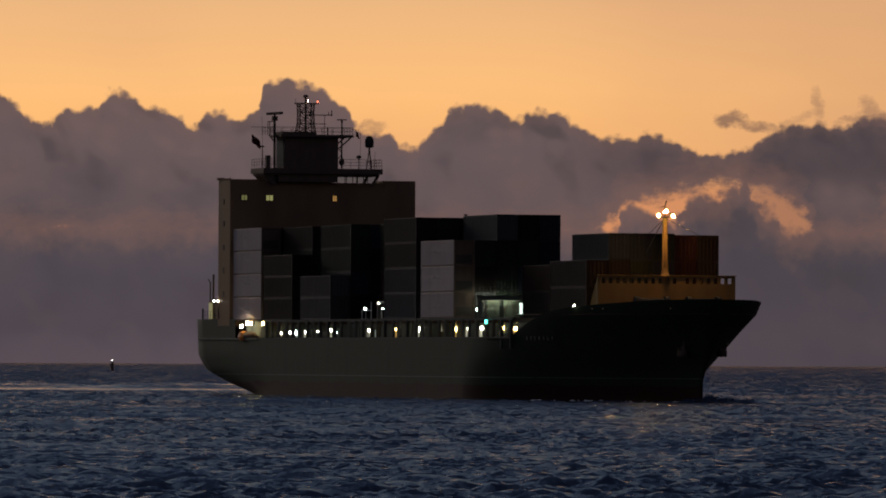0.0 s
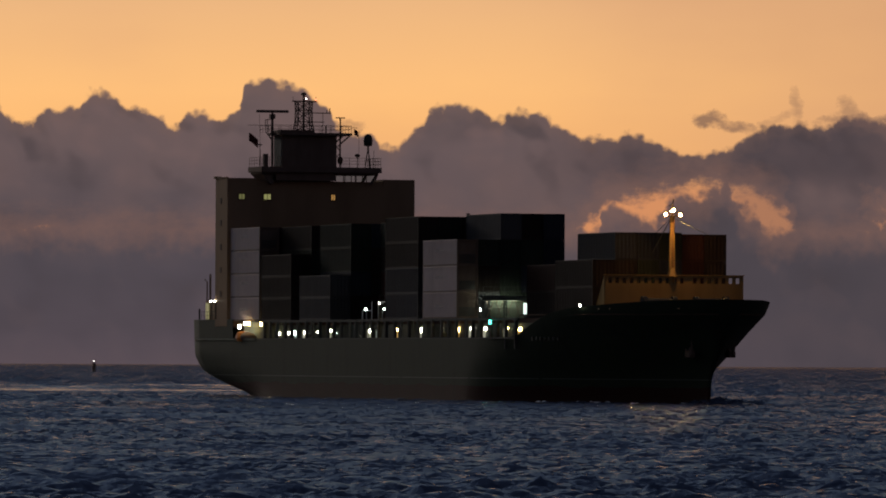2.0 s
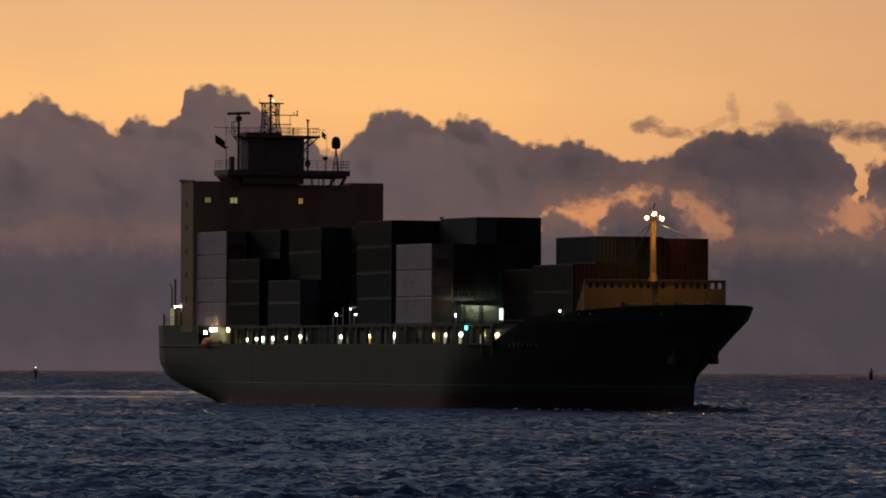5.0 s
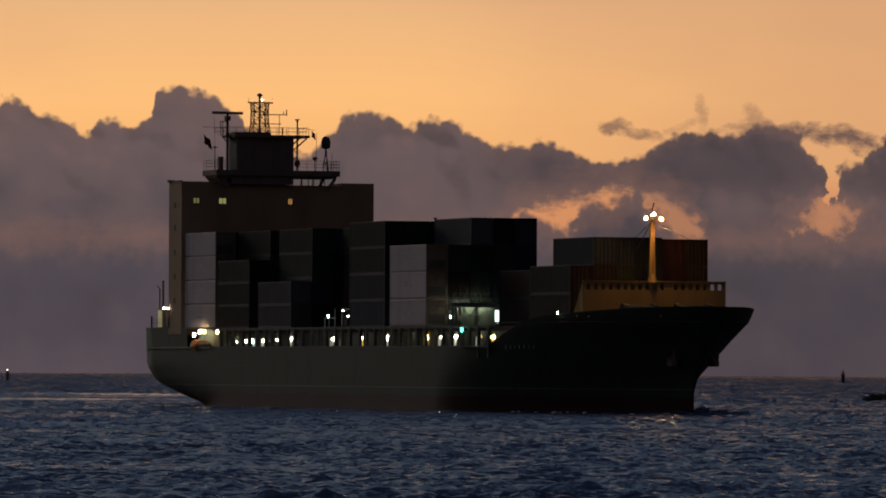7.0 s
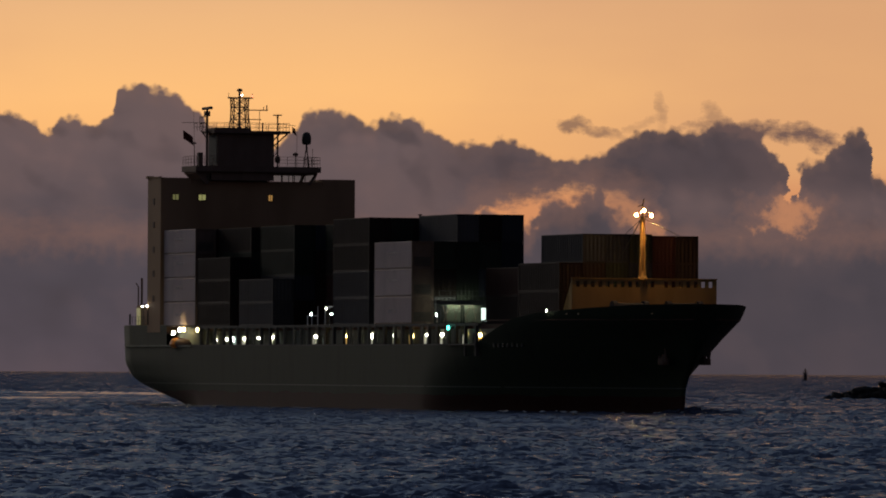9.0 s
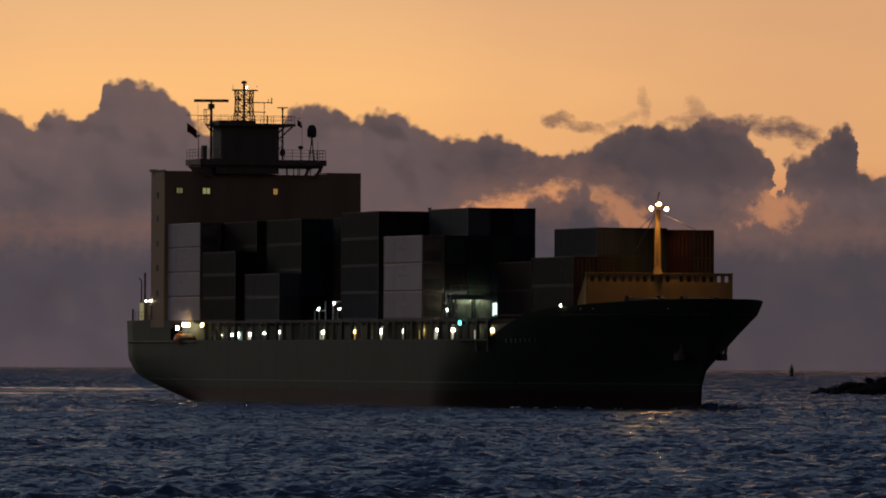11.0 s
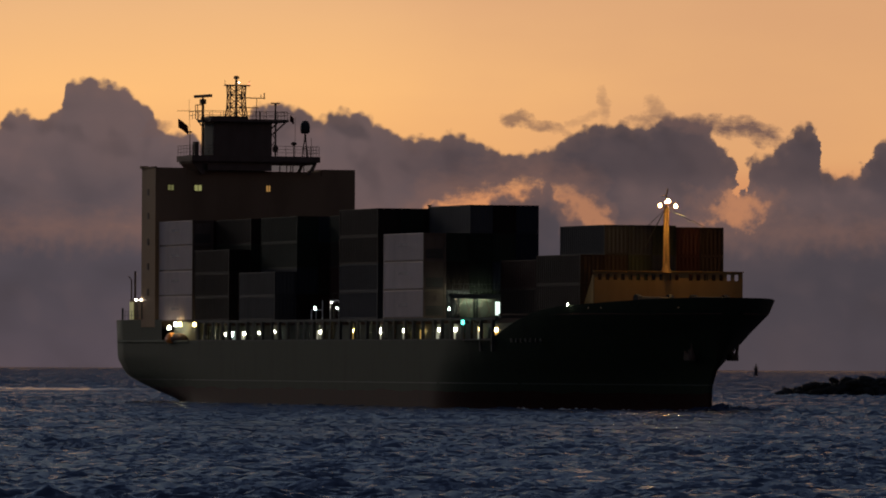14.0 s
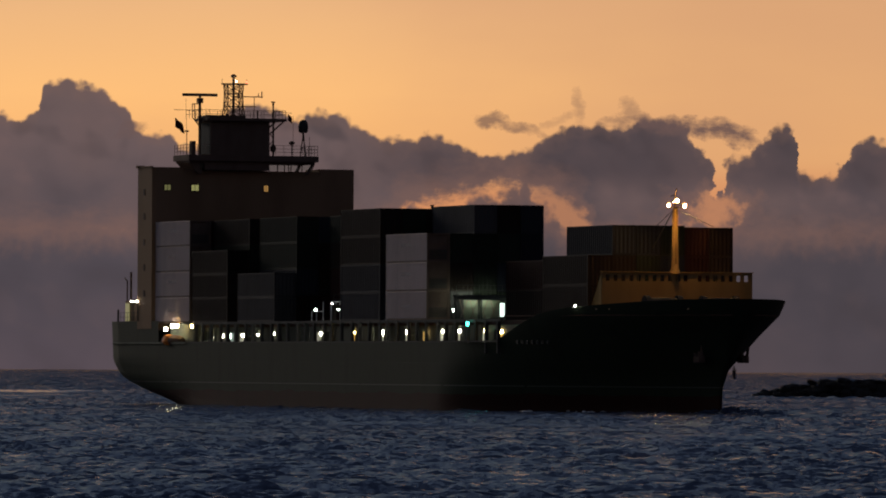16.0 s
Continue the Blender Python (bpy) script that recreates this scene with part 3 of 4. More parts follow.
ship = new("container_ship")
tagged(ship, "grey-green container ship with lit deck lamps under way at sea", "ship")
hull = part("hull", hull_mesh(), HULL, ship, "grey-green hull with dull red boot topping", True)
part("main_deck", deck_plate(-7.0, 125.0, 5.3, 4.0), DECK, ship)
part("poop_deck", deck_plate(-7.4, 9.9, 8.0, 2.0), DECK, ship)
part("forecastle_deck", deck_plate(118.0, 151.0, 9.0, 2.0), DECK, ship)
# hatch coaming walls and hatch covers that carry the boxes
boxes_part("coaming", [(20, 118, -9.6, -9.3, 5.3, 8.1), (20, 118, 9.3, 9.6, 5.3, 8.1)], GALLERY, ship)
for k, (x0, x1) in enumerate(((7.6, 33.4), (34.2, 66.5), (67.3, 96.5), (104.6, 133.0))):
    wide = 9.6 if k < 3 else 7.8
    boxes_part("hatch_cover", [(x0, x1, -wide, wide, 8.1, 8.62)], DECK, ship)
# sheer rail of the gallery
boxes_part("gallery_rail", [(10.2, 117, -11.95, -11.8, 6.4, 6.55), (10.2, 117, 11.8, 11.95, 6.4, 6.55)], STEEL, ship)
pillar = None
for k in range(34):
    x = 21.5 + k * 2.85
    for side in (-1, 1):
        if pillar is None:
            bm = bmesh.new()
            box(bm, -0.16, 0.16, -0.16, 0.16, 5.3, 8.62)
            box(bm, -0.45, 0.45, -0.2, 0.2, 8.3, 8.62)
            pillar = mesh_of("stanchion", bm, STEEL)
        ob = new("stanchion", pillar)
        ob.parent = ship
        ob.matrix_basis = pose(x + (0.5 if k % 3 == 0 else 0), side * 11.45, 0)
boxes_part("side_beam", [(18.5, 117, -11.6, -11.3, 8.4, 8.66), (18.5, 117, 11.3, 11.6, 8.4, 8.66)], STEEL, ship)

# pipes, lockers and ladders that crowd the gallery
crowd = random.Random(5)
for k in range(46):
    x = 20.5 + k * 2.08 + crowd.uniform(-0.5, 0.5)
    y = crowd.uniform(-11.2, -10.2)
    kind = k % 4
    if kind == 0:
        boxes_part("locker", [(x - 0.35, x + 0.35, y, y + 0.4, 5.3, crowd.uniform(6.3, 7.3))], GALLERY, ship)
    elif kind == 1:
        rods_part("vent_pipe", [((x, y, 5.3), (x, y, 7.6), 0.12), ((x, y, 7.6), (x + 0.35, y, 7.45), 0.12)], GALLERY, ship)
    elif kind == 2:
        lean = crowd.choice((-0.9, 0.9))
        rods_part("diagonal_brace", [((x, y, 5.4), (x + lean, y, 8.4), 0.07)], STEEL, ship)
    else:
        rods_part("ladder", [((x, y, 5.3), (x, y, 8.4), 0.04), ((x + 0.4, y, 5.3), (x + 0.4, y, 8.4), 0.04)] +
                  [((x, y, 5.6 + 0.3 * i), (x + 0.4, y, 5.6 + 0.3 * i), 0.025) for i in range(9)], GALLERY, ship)
for side in (-1, 1):
    bm = bmesh.new()
    ring = []
    for x in np.arange(-7.2, 20.1, 1.6):
        b = half_breadth(x, MAIN)
        ring.append([bm.verts.new((x, side * (b + d), z)) for d, z in ((-0.05, 6.28), (0.12, 6.32), (0.12, 6.46), (-0.05, 6.5))])
    for a, b in zip(ring, ring[1:]):
        for k in range(3):
            bm.faces.new((a[k], a[k + 1], b[k + 1], b[k]))
    part("rubbing_strake", bm, GALLERY, ship, "steel strake along the hull's quarter")

# superstructure
HX0, HX1 = 2.3, 7.4
house = boxes_part("superstructure", [(HX0, HX1, -11.9, 11.9, 8.0, 25.2), (HX0, HX1, -11.9, -8.2, 25.2, 26.0), (HX0, HX1, 7.9, 11.9, 25.2, 26.0)], CREAM, ship,
                   "cream painted accommodation block with few lit windows")


def lamp_box(x0, x1, y0, y1, z0, z1, mat, parent=ship, name="deck_light"):
    return boxes_part(name, [(x0, x1, y0, y1, z0, z1)], mat, parent)


for y0, y1, z0, z1, mat in ((-10.45, -9.75, 23.45, 24.05, DIM_ROOM), (-7.3, -6.45, 23.42, 24.06, LIT_ROOM), (1.25, 1.72, 23.42, 24.08, LIT_ROOM_WARM)):
    w = boxes_part("window", [(HX1 + 0.01, HX1 + 0.05, y0, y1, z0, z1)], mat, house, "lit cabin window")
    boxes_part("window_frame", [(HX1, HX1 + 0.08, y0 - 0.08, y0, z0 - 0.08, z1 + 0.08), (HX1, HX1 + 0.08, y1, y1 + 0.08, z0 - 0.08, z1 + 0.08),
                                (HX1, HX1 + 0.08, y0, y1, z0 - 0.08, z0), (HX1, HX1 + 0.08, y0, y1, z1, z1 + 0.08),
                                (HX1, HX1 + 0.07, (y0 + y1) / 2 - 0.03, (y0 + y1) / 2 + 0.03, z0, z1)], DARK, w)
# unlit side windows
for z in (11.6, 14.5, 17.3, 20.2, 22.9):
    boxes_part("window", [(4.4, 5.0, -11.95, -11.88, z, z + 0.7)], DARK, house)
boxes_part("roof_edge", [(HX0 - 0.15, HX0 + 0.5, -12.1, -11.3, 25.95, 26.25), (HX0, HX1 + 0.1, -12.0, -11.8, 26.0, 26.12)], CREAM, house)
# bridge with a see-through wheelhouse to port
BX0, BX1 = 3.4, 8.2
boxes_part("bridge_apron", [(BX0, HX1 - 0.05, -8.15, 7.85, 25.2, 25.7)], CREAM, ship)
boxes_part("bridge", [(BX0, BX1, -6.0, 1.6, 25.75, 26.5), (BX0, BX1, -7.8, 7.0, 26.5, 26.75)], DARK, ship, "dark wheelhouse with a row of windows")
for side, foot, head, ends in ((-1, 6.6, 7.8, ((BX0 + 0.1, BX1 - BX0 - 0.25),)), (1, 6.2, 7.0, ((BX0 + 0.1, 0.2), (BX1 - 0.3, 0.2)))):
    for x, deep in ends:
        bm = bmesh.new()
        v = [bm.verts.new((x + dx, side * y, z)) for dx in (0.0, deep) for y, z in ((foot - 0.3, 25.3), (foot, 25.3), (head, 26.6), (foot - 0.6 if side < 0 else head - 0.3, 26.6))]
        for q in ((0, 1, 2, 3), (7, 6, 5, 4), (0, 4, 5, 1), (1, 5, 6, 2), (2, 6, 7, 3), (3, 7, 4, 0)):
            bm.faces.new([v[i] for i in q])
        part("wing_bracket", bm, DARK, ship)
boxes_part("bridge_roof", [(BX0 - 0.4, BX1 + 0.4, -8.0, 7.3, 26.75, 27.4)], DARK, ship)
for y in (1.6, 2.6, 4.2, 5.0, 5.5, 6.6):
    for x in (BX0 + 0.1, BX1 - 0.1):
        rods_part("window_mullion", [((x, y, 25.7), (x, y + (0.35 if y > 6 else 0), 26.55), 0.06)], DARK, ship)
GLASS, gn, gl, gb = material("wheelhouse glass")
gb.inputs["Base Color"].default_value = (0.75, 0.85, 0.80, 1)
gb.inputs["Roughness"].default_value, gb.inputs["Transmission Weight"].default_value, gb.inputs["IOR"].default_value = 0.02, 1.0, 1.05
for y0, y1 in ((1.66, 2.54), (2.66, 4.14), (4.26, 4.94), (5.06, 5.44), (5.56, 6.55), (-6.55, -6.05)):
    pane = boxes_part("window_pane", [(BX1 - 0.12, BX1 - 0.1, y0, y1, 25.76, 26.49)], GLASS, ship, "pale glass pane")
    pane.visible_shadow = False

# funnel casing block and its top platform
boxes_part("funnel_casing", [(3.2, 6.8, -4.8, 2.1, 27.4, 31.3)], DARK, ship, "dark block on the bridge roof")
boxes_part("casing_panel", [(3.5, 6.5, -4.86, -4.8, 27.6, 31.1)], STEEL, ship)
boxes_part("platform", [(2.6, 7.4, -5.4, 3.9, 31.3, 31.6), (2.8, 7.2, -5.1, -1.0, 31.6, 31.9)], DARK, ship)
for brace in ([((6.6, 2.0, 27.5), (6.6, 2.0, 31.3), 0.12), ((6.6, 2.6, 27.5), (6.6, 2.6, 31.3), 0.12), ((6.6, 2.0, 28.5), (6.6, 2.6, 29.2), 0.06),
                             ((6.6, 2.6, 29.4), (6.6, 2.0, 30.2), 0.06), ((6.6, 2.3, 30.0), (6.6, 3.8, 31.3), 0.09), ((3.6, 2.3, 30.0), (3.6, 3.8, 31.3), 0.09)]):
    rods_part("platform_brace", [brace], DARK, ship)


def railing(name, points, z, height, mat, parent, step=1.1, bars=3, r=0.03):
    rows = []
    for (xa, ya), (xb, yb) in zip(points, points[1:]):
        d = math.hypot(xb - xa, yb - ya)
        n = max(1, round(d / step))
        for i in range(n + 1):
            x, y = xa + (xb - xa) * i / n, ya + (yb - ya) * i / n
            rows.append(((x, y, z), (x, y, z + height), r))
        for b in range(bars):
            zz = z + height * (b + 1) / bars
            rows.append(((xa, ya, zz), (xb, yb, zz), r))
    return rods_part(name, rows, mat, parent, n=4)


railing("railing", [(3.2, -7.9), (8.5, -7.9), (8.5, -5.0)], 27.45, 1.1, DARK, ship)
railing("railing", [(8.5, 2.2), (8.5, 7.2), (3.2, 7.2)], 27.45, 1.1, DARK, ship)
railing("railing", [(2.7, -6.4), (7.3, -6.4), (7.3, 3.8), (2.7, 3.8), (2.7, -5.3)], 31.6, 0.9, DARK, ship, 1.3, 2)
railing("railing", [(-7.2, -11.2), (1.8, -11.7)], 8.85, 1.0, STEEL, ship, 1.5, 2)

# radar mast: a lattice tower with arms and lights
mast_rows = []
X0, X1, Y0, Y1 = 3.9, 5.3, -2.55, -0.35
for z0, z1, s0, s1 in ((31.6, 33.0, 1.25, 1.0), (33.0, 34.4, 1.0, 0.95), (34.4, 35.5, 0.95, 1.02)):
    cx, cy = (X0 + X1) / 2, (Y0 + Y1) / 2
    lo = [(cx + a * 0.7 * s0, cy + b * 0.9 * s0, z0) for a, b in ((-1, -1), (1, -1), (1, 1), (-1, 1))]
    hi = [(cx + a * 0.7 * s1, cy + b * 0.9 * s1, z1) for a, b in ((-1, -1), (1, -1), (1, 1), (-1, 1))]
    for i in range(4):
        j = (i + 1) % 4
        mast_rows += [(lo[i], hi[i], 0.075), (hi[i], hi[j], 0.05), (lo[i], hi[j], 0.055), (lo[j], hi[i], 0.055)]
mast_rows += [((4.6, -1.45, 31.6), (4.6, -1.45, 36.2), 0.15), ((4.6, -2.9, 35.5), (4.6, 0.2, 35.5), 0.09), ((4.6, -1.45, 34.1), (4.6, 2.0, 34.1), 0.06),
              ((4.6, 1.9, 34.0), (4.6, 1.9, 34.7), 0.07), ((4.6, 1.5, 34.1), (4.6, 1.5, 34.5), 0.05), ((4.6, -0.4, 33.0), (4.6, 1.2, 33.0), 0.05),
              ((4.6, 1.0, 31.6), (4.6, 1.0, 34.1), 0.04), ((4.6, 1.4, 31.6), (4.6, 1.4, 32.6), 0.1), ((4.6, 0.1, 35.5), (4.6, 0.1, 36.0), 0.06), ((4.6, -2.8, 35.5), (4.6, -2.8, 36.1), 0.03)]
lattice_mast = rods_part("radar_mast", mast_rows, DARK, ship, "dark lattice radar mast")
bm = bmesh.new()
lathe(bm, ((0.10, 0), (0.36, 0.1), (0.30, 0.28), (0.12, 0.4)), (4.6, -1.45, 36.2), 10)
part("aerial", bm, DARK, lattice_mast)
bm = bmesh.new()
lathe(bm, ((0.03, 0), (0.075, 0.03), (0.075, 0.15), (0.03, 0.18)), (4.9, -1.25, 35.72), 10)
part("masthead_light", bm, MAST_LIGHT, lattice_mast, "bright white masthead light")
bm = bmesh.new()
lathe(bm, ((0.03, 0), (0.10, 0.04), (0.10, 0.2), (0.03, 0.24)), (4.9, 0.0, 35.6), 8)
part("mast_light", bm, LAMP_RED, lattice_mast, "small red mast light")

# main scanner on its pedestal, starboard of the platform
SCAN = Vector((5.0, -5.55, 34.15))
rods_part("scanner_post", [((5.0, -5.55, 27.5), (5.0, -5.55, 33.5), 0.17), ((5.4, -6.3, 31.6), (5.4, -6.3, 33.2), 0.05), ((4.6, -6.3, 31.6), (4.6, -6.3, 33.2), 0.05),
                           ((4.6, -6.3, 32.4), (5.4, -6.3, 32.4), 0.05), ((4.6, -6.3, 33.2), (5.4, -5.6, 33.2), 0.05), ((5.0, -6.3, 31.6), (5.0, -5.5, 30.6), 0.08)], DARK, ship)
boxes_part("scanner_gearbox", [(4.7, 5.3, -5.85, -5.25, 33.3, 33.85)], DARK, ship)
bm = bmesh.new()
box(bm, -2.0, 2.0, -0.16, 0.16, -0.1, 0.22)
rod(bm, (0, 0, -0.35), (0, 0, 0), 0.14, 8)
bmesh.ops.bevel(bm, geom=bm.edges[:], offset=0.03, segments=1, affect="EDGES")
scanner = part("radar_scanner", bm, DARK, ship, "long bar scanner that turns on its post")
scanner.location = SCAN
# second scanner on a pole to port
rods_part("scanner_pole", [((5.5, 2.95, 27.5), (5.5, 2.95, 33.2), 0.1), ((5.5, 2.95, 32.5), (5.5, 5.2, 32.3), 0.025)], DARK, ship)
bm = bmesh.new()
lathe(bm, ((0.12, 0), (0.32, 0.15), (0.34, 0.6), (0.1, 0.95)), (5.5, 2.95, 27.9), 10)
part("searchlight", bm, DARK, ship)
bm = bmesh.new()
box(bm, -0.62, 0.62, -0.08, 0.08, 0, 0.13)
rod(bm, (0, 0, -0.3), (0, 0, 0.02), 0.12, 8)
small_scanner = part("small_scanner", bm, DARK, ship, "short bar scanner that turns on a pole")
SMALL = Vector((5.5, 2.95, 33.45))
small_scanner.location = SMALL
# satellite dome on a lattice stand
rods_part("dome_stand", [((6.0, 6.0, 27.45), (6.0, 6.35, 29.9), 0.07), ((6.0, 6.7, 27.45), (6.0, 6.35, 29.9), 0.07), ((6.6, 6.35, 27.45), (6.2, 6.35, 29.9), 0.07),
                         ((6.0, 6.1, 28.4), (6.0, 6.6, 28.4), 0.05), ((6.0, 6.35, 29.2), (6.0, 6.35, 30.2), 0.12)], DARK, ship)
bm = bmesh.new()
lathe(bm, ((0.35, 0.0), (0.52, 0.12), (0.56, 0.7), (0.5, 1.1), (0.34, 1.38), (0.1, 1.48)), (6.0, 6.35, 30.1), 16)
part("satellite_dome", bm, STEEL, ship, "grey satellite dome", True)
bm = bmesh.new()
lathe(bm, ((0.1, 0.0), (0.32, 0.15), (0.34, 0.3), (0.12, 0.45)), (6.0, 5.0, 28.7), 12)
rod(bm, (6.0, 5.0, 27.45), (6.0, 5.0, 28.75), 0.06)
part("small_dome", bm, DARK, ship)
for x, y, z, r in ((6.0, -7.4, 30.0, 0.05), (6.0, 7.1, 29.6, 0.03), (5.0, 5.5, 32.0, 0.025)):
    bm = bmesh.new()
    rod(bm, (x, y, 27.45), (x, y, z), r)
    if y < 0:
        lathe(bm, ((0.12, 0.0), (0.34, 0.08), (0.1, 0.2)), (x, y, z), 8)
    part("whip_aerial", bm, DARK, ship)
rods_part("gaff", [((5.0, -8.6, 32.5), (5.0, -5.6, 32.5), 0.03), ((5.0, -7.0, 27.5), (5.0, -7.2, 33.8), 0.02)], DARK, ship)
boxes_part("locker", [(5.5, 6.2, -6.9, -6.4, 27.45, 29.0)], DARK, ship)


def flag(name, wide, tall):
    """Cloth that hangs in soft folds from its forward top corner."""
    bm = bmesh.new()
    n, k = 10, 6
    g = [[bm.verts.new((0.10 * math.sin(i * 1.1 + j * 0.5), wide * i / n, -tall * j / k - 0.75 * wide * (i / n) ** 1.2)) for j in range(k + 1)] for i in range(n + 1)]
    for i in range(n):
        for j in range(k):
            bm.faces.new((g[i][j], g[i + 1][j], g[i + 1][j + 1], g[i][j + 1]))
    bmesh.ops.solidify(bm, geom=bm.faces[:], thickness=0.03)
    return part(name, bm, CLOTH, ship, "dark flag stirring in the wind", True)


ensign = flag("flag", 1.15, 1.0)
ENSIGN = Vector((5.0, -8.5, 31.6))
ensign.location = ENSIGN
pennant = flag("pennant", 0.5, 0.7)
PENNANT = Vector((5.5, 4.7, 32.2))
pennant.location = PENNANT

# poop: house extension, lit doorway, davit posts, lifeboat under the deck overhang
boxes_part("poop_house", [(-4.8, 2.2, -11.0, 11.0, 8.0, 11.2)], CREAM, ship)
boxes_part("doorway", [(-4.6, -3.2, -11.1, -11.02, 8.9, 10.9)], glowing("dim lit doorway", (0.55, 0.5, 0.22), 0.28), ship, "dimly lit doorway")
rods_part("davit", [((-3.6, -11.2, 11.2), (-3.6, -11.2, 13.4), 0.09), ((-3.6, -11.2, 13.4), (-4.6, -11.2, 13.8), 0.07), ((-2.2, -11.2, 11.2), (-2.2, -11.2, 14.4), 0.14)], DARK, ship)
rods_part("rail_post", [((-6.6, -11.3, 8.0), (-6.6, -11.3, 10.2), 0.12)], STEEL, ship)
boxes_part("boat_recess", [(10.2, 18.5, -10.6, -9.2, 5.3, 8.6)], GALLERY, ship)
bm = bmesh.new()
lathe(bm, ((0.3, -0.75), (0.85, -0.45), (1.0, 0.0), (0.8, 0.5), (0.35, 0.75)), (0, 0, 0), 12)
for v in bm.verts:
    v.co.x *= 3.2
    v.co.z *= 0.8
boat = part("rescue_boat", bm, DARK, ship, "dark rescue boat with an orange cover under deck lamps", True)
bm = bmesh.new()
lathe(bm, ((0.5, -0.5), (0.75, -0.1), (0.6, 0.45), (0.2, 0.7)), (0, -0.45, 0), 10)
for v in bm.verts:
    v.co.x *= 1.5
part("cover", bm, ORANGE, boat, "orange cover")
boat.location = (13.4, -11.3, 6.7)
for p in ((0.9, -11.3, 11.15), (2.6, -11.3, 11.15)):
    boxes_part("deck_light", [(p[0] - 0.2, p[0] + 0.2, -12.12, -11.98, 11.0, 11.16)], LAMP_WHITE, ship)
    rods_part("light_post", [((p[0], -11.95, 8.9), (p[0], -11.95, 11.0), 0.05)], STEEL, ship)
for x, z, s, mat in ((8.8 + 3.2, 7.95, 0.38, LAMP_WHITE), (15.9, 8.3, 0.5, LAMP_YELLOW), (14.4, 8.3, 0.4, LAMP_WHITE), (21.2, 8.25, 0.26, LAMP_YELLOW)):
    lamp_box(x - s, x + s, -11.75, -11.62, z - 0.22, z + 0.2, mat)
# lamps along the gallery
for x, z, w, h, mat in ((22.1, 7.0, 0.2, 0.3, LAMP_WHITE), (26.0, 7.05, 0.28, 0.3, LAMP_WHITE), (28.6, 6.95, 0.25, 0.55, LAMP_COOL), (32.7, 7.1, 0.5, 0.3, LAMP_WHITE),
                        (37.8, 7.2, 0.35, 0.22, LAMP_WHITE), (42.9, 7.3, 0.5, 0.3, LAMP_WHITE), (45.0, 7.0, 0.15, 0.3, LAMP_COOL), (58.2, 7.25, 0.5, 0.34, LAMP_WHITE), (60.0, 6.9, 0.15, 0.4, LAMP_COOL),
                        (68.8, 7.35, 0.4, 0.3, LAMP_YELLOW), (77.6, 7.2, 0.3, 0.6, LAMP_WHITE), (85.0, 7.3, 0.45, 0.45, LAMP_WHITE), (90.7, 7.25, 0.5, 0.5, LAMP_YELLOW),
                        (95.6, 7.4, 0.5, 0.3, LAMP_WHITE), (100.3, 7.4, 0.5, 0.35, LAMP_WHITE), (107.7, 7.4, 0.5, 0.4, LAMP_YELLOW), (112.2, 7.3, 0.5, 0.4, LAMP_YELLOW)):
    lamp_box(x - w * 0.6, x + w * 0.6, -9.75, -9.62, z - h * 0.1, z + h * 0.8, mat)
    lamp_box(x - w, x + w, 9.62, 9.75, z - h, z + h, mat)

# lit doorways and lockers in the coaming wall under the lamps, their light put into glowing faces
DOOR_GLOW = {LAMP_WHITE.name: glowing("lit passage white", (0.9, 0.88, 0.66), 0.3), LAMP_COOL.name: glowing("lit passage cool", (0.7, 0.85, 0.75), 0.25), LAMP_YELLOW.name: glowing("lit passage yellow", (1.0, 0.62, 0.16), 0.4)}
for x, w, mat in ((28.9, 0.5, LAMP_COOL), (32.2, 0.5, LAMP_WHITE), (42.4, 0.45, LAMP_WHITE), (57.7, 0.5, LAMP_WHITE), (60.2, 0.35, LAMP_COOL), (68.4, 0.45, LAMP_YELLOW), (77.3, 0.35, LAMP_WHITE), (85.0, 0.5, LAMP_WHITE),
                  (90.2, 0.5, LAMP_YELLOW), (95.0, 0.5, LAMP_WHITE), (99.7, 0.5, LAMP_WHITE), (107.1, 0.45, LAMP_WHITE), (111.8, 0.6, LAMP_YELLOW)):
    boxes_part("doorway", [(x - w, x + w, -9.68, -9.61, 5.9, 7.5)], DOOR_GLOW[mat.name], ship, "dimly lit doorway")
# lashing bridges between the bays, with lamps
def lashing_bridge(x, y0, y1, z):
    rows = [(x - 0.5, x + 0.5, y0, y1, z, z + 0.18), (x + 0.42, x + 0.5, y0, y1, z - 0.3, z)]
    for y in np.arange(y0 + 0.2, y1, 2.51):
        rows += [(x - 0.45, x - 0.3, y - 0.08, y + 0.08, 8.1, z), (x + 0.3, x + 0.45, y - 0.08, y + 0.08, 8.1, z)]
    b = boxes_part("lashing_bridge", rows, STEEL, ship)
    railing("railing", [(x + 0.45, y0), (x + 0.45, y1)], z + 0.18, 1.0, STEEL, b, 1.2, 2)
    return b


lashing_bridge(66.6, -11.3, 11.3, 10.2)
lashing_bridge(97.6, -9.2, 9.2, 10.95)
for x, y, z, w, mat in ((57.7, -10.0, 9.87, 0.2, LAMP_COOL), (63.0, -10.0, 10.4, 0.16, LAMP_WHITE), (66.0, -10.4, 9.9, 0.22, LAMP_COOL)):
    lamp_box(x - w, x + w, y - 0.1, y, z - 0.14, z + 0.14, mat)
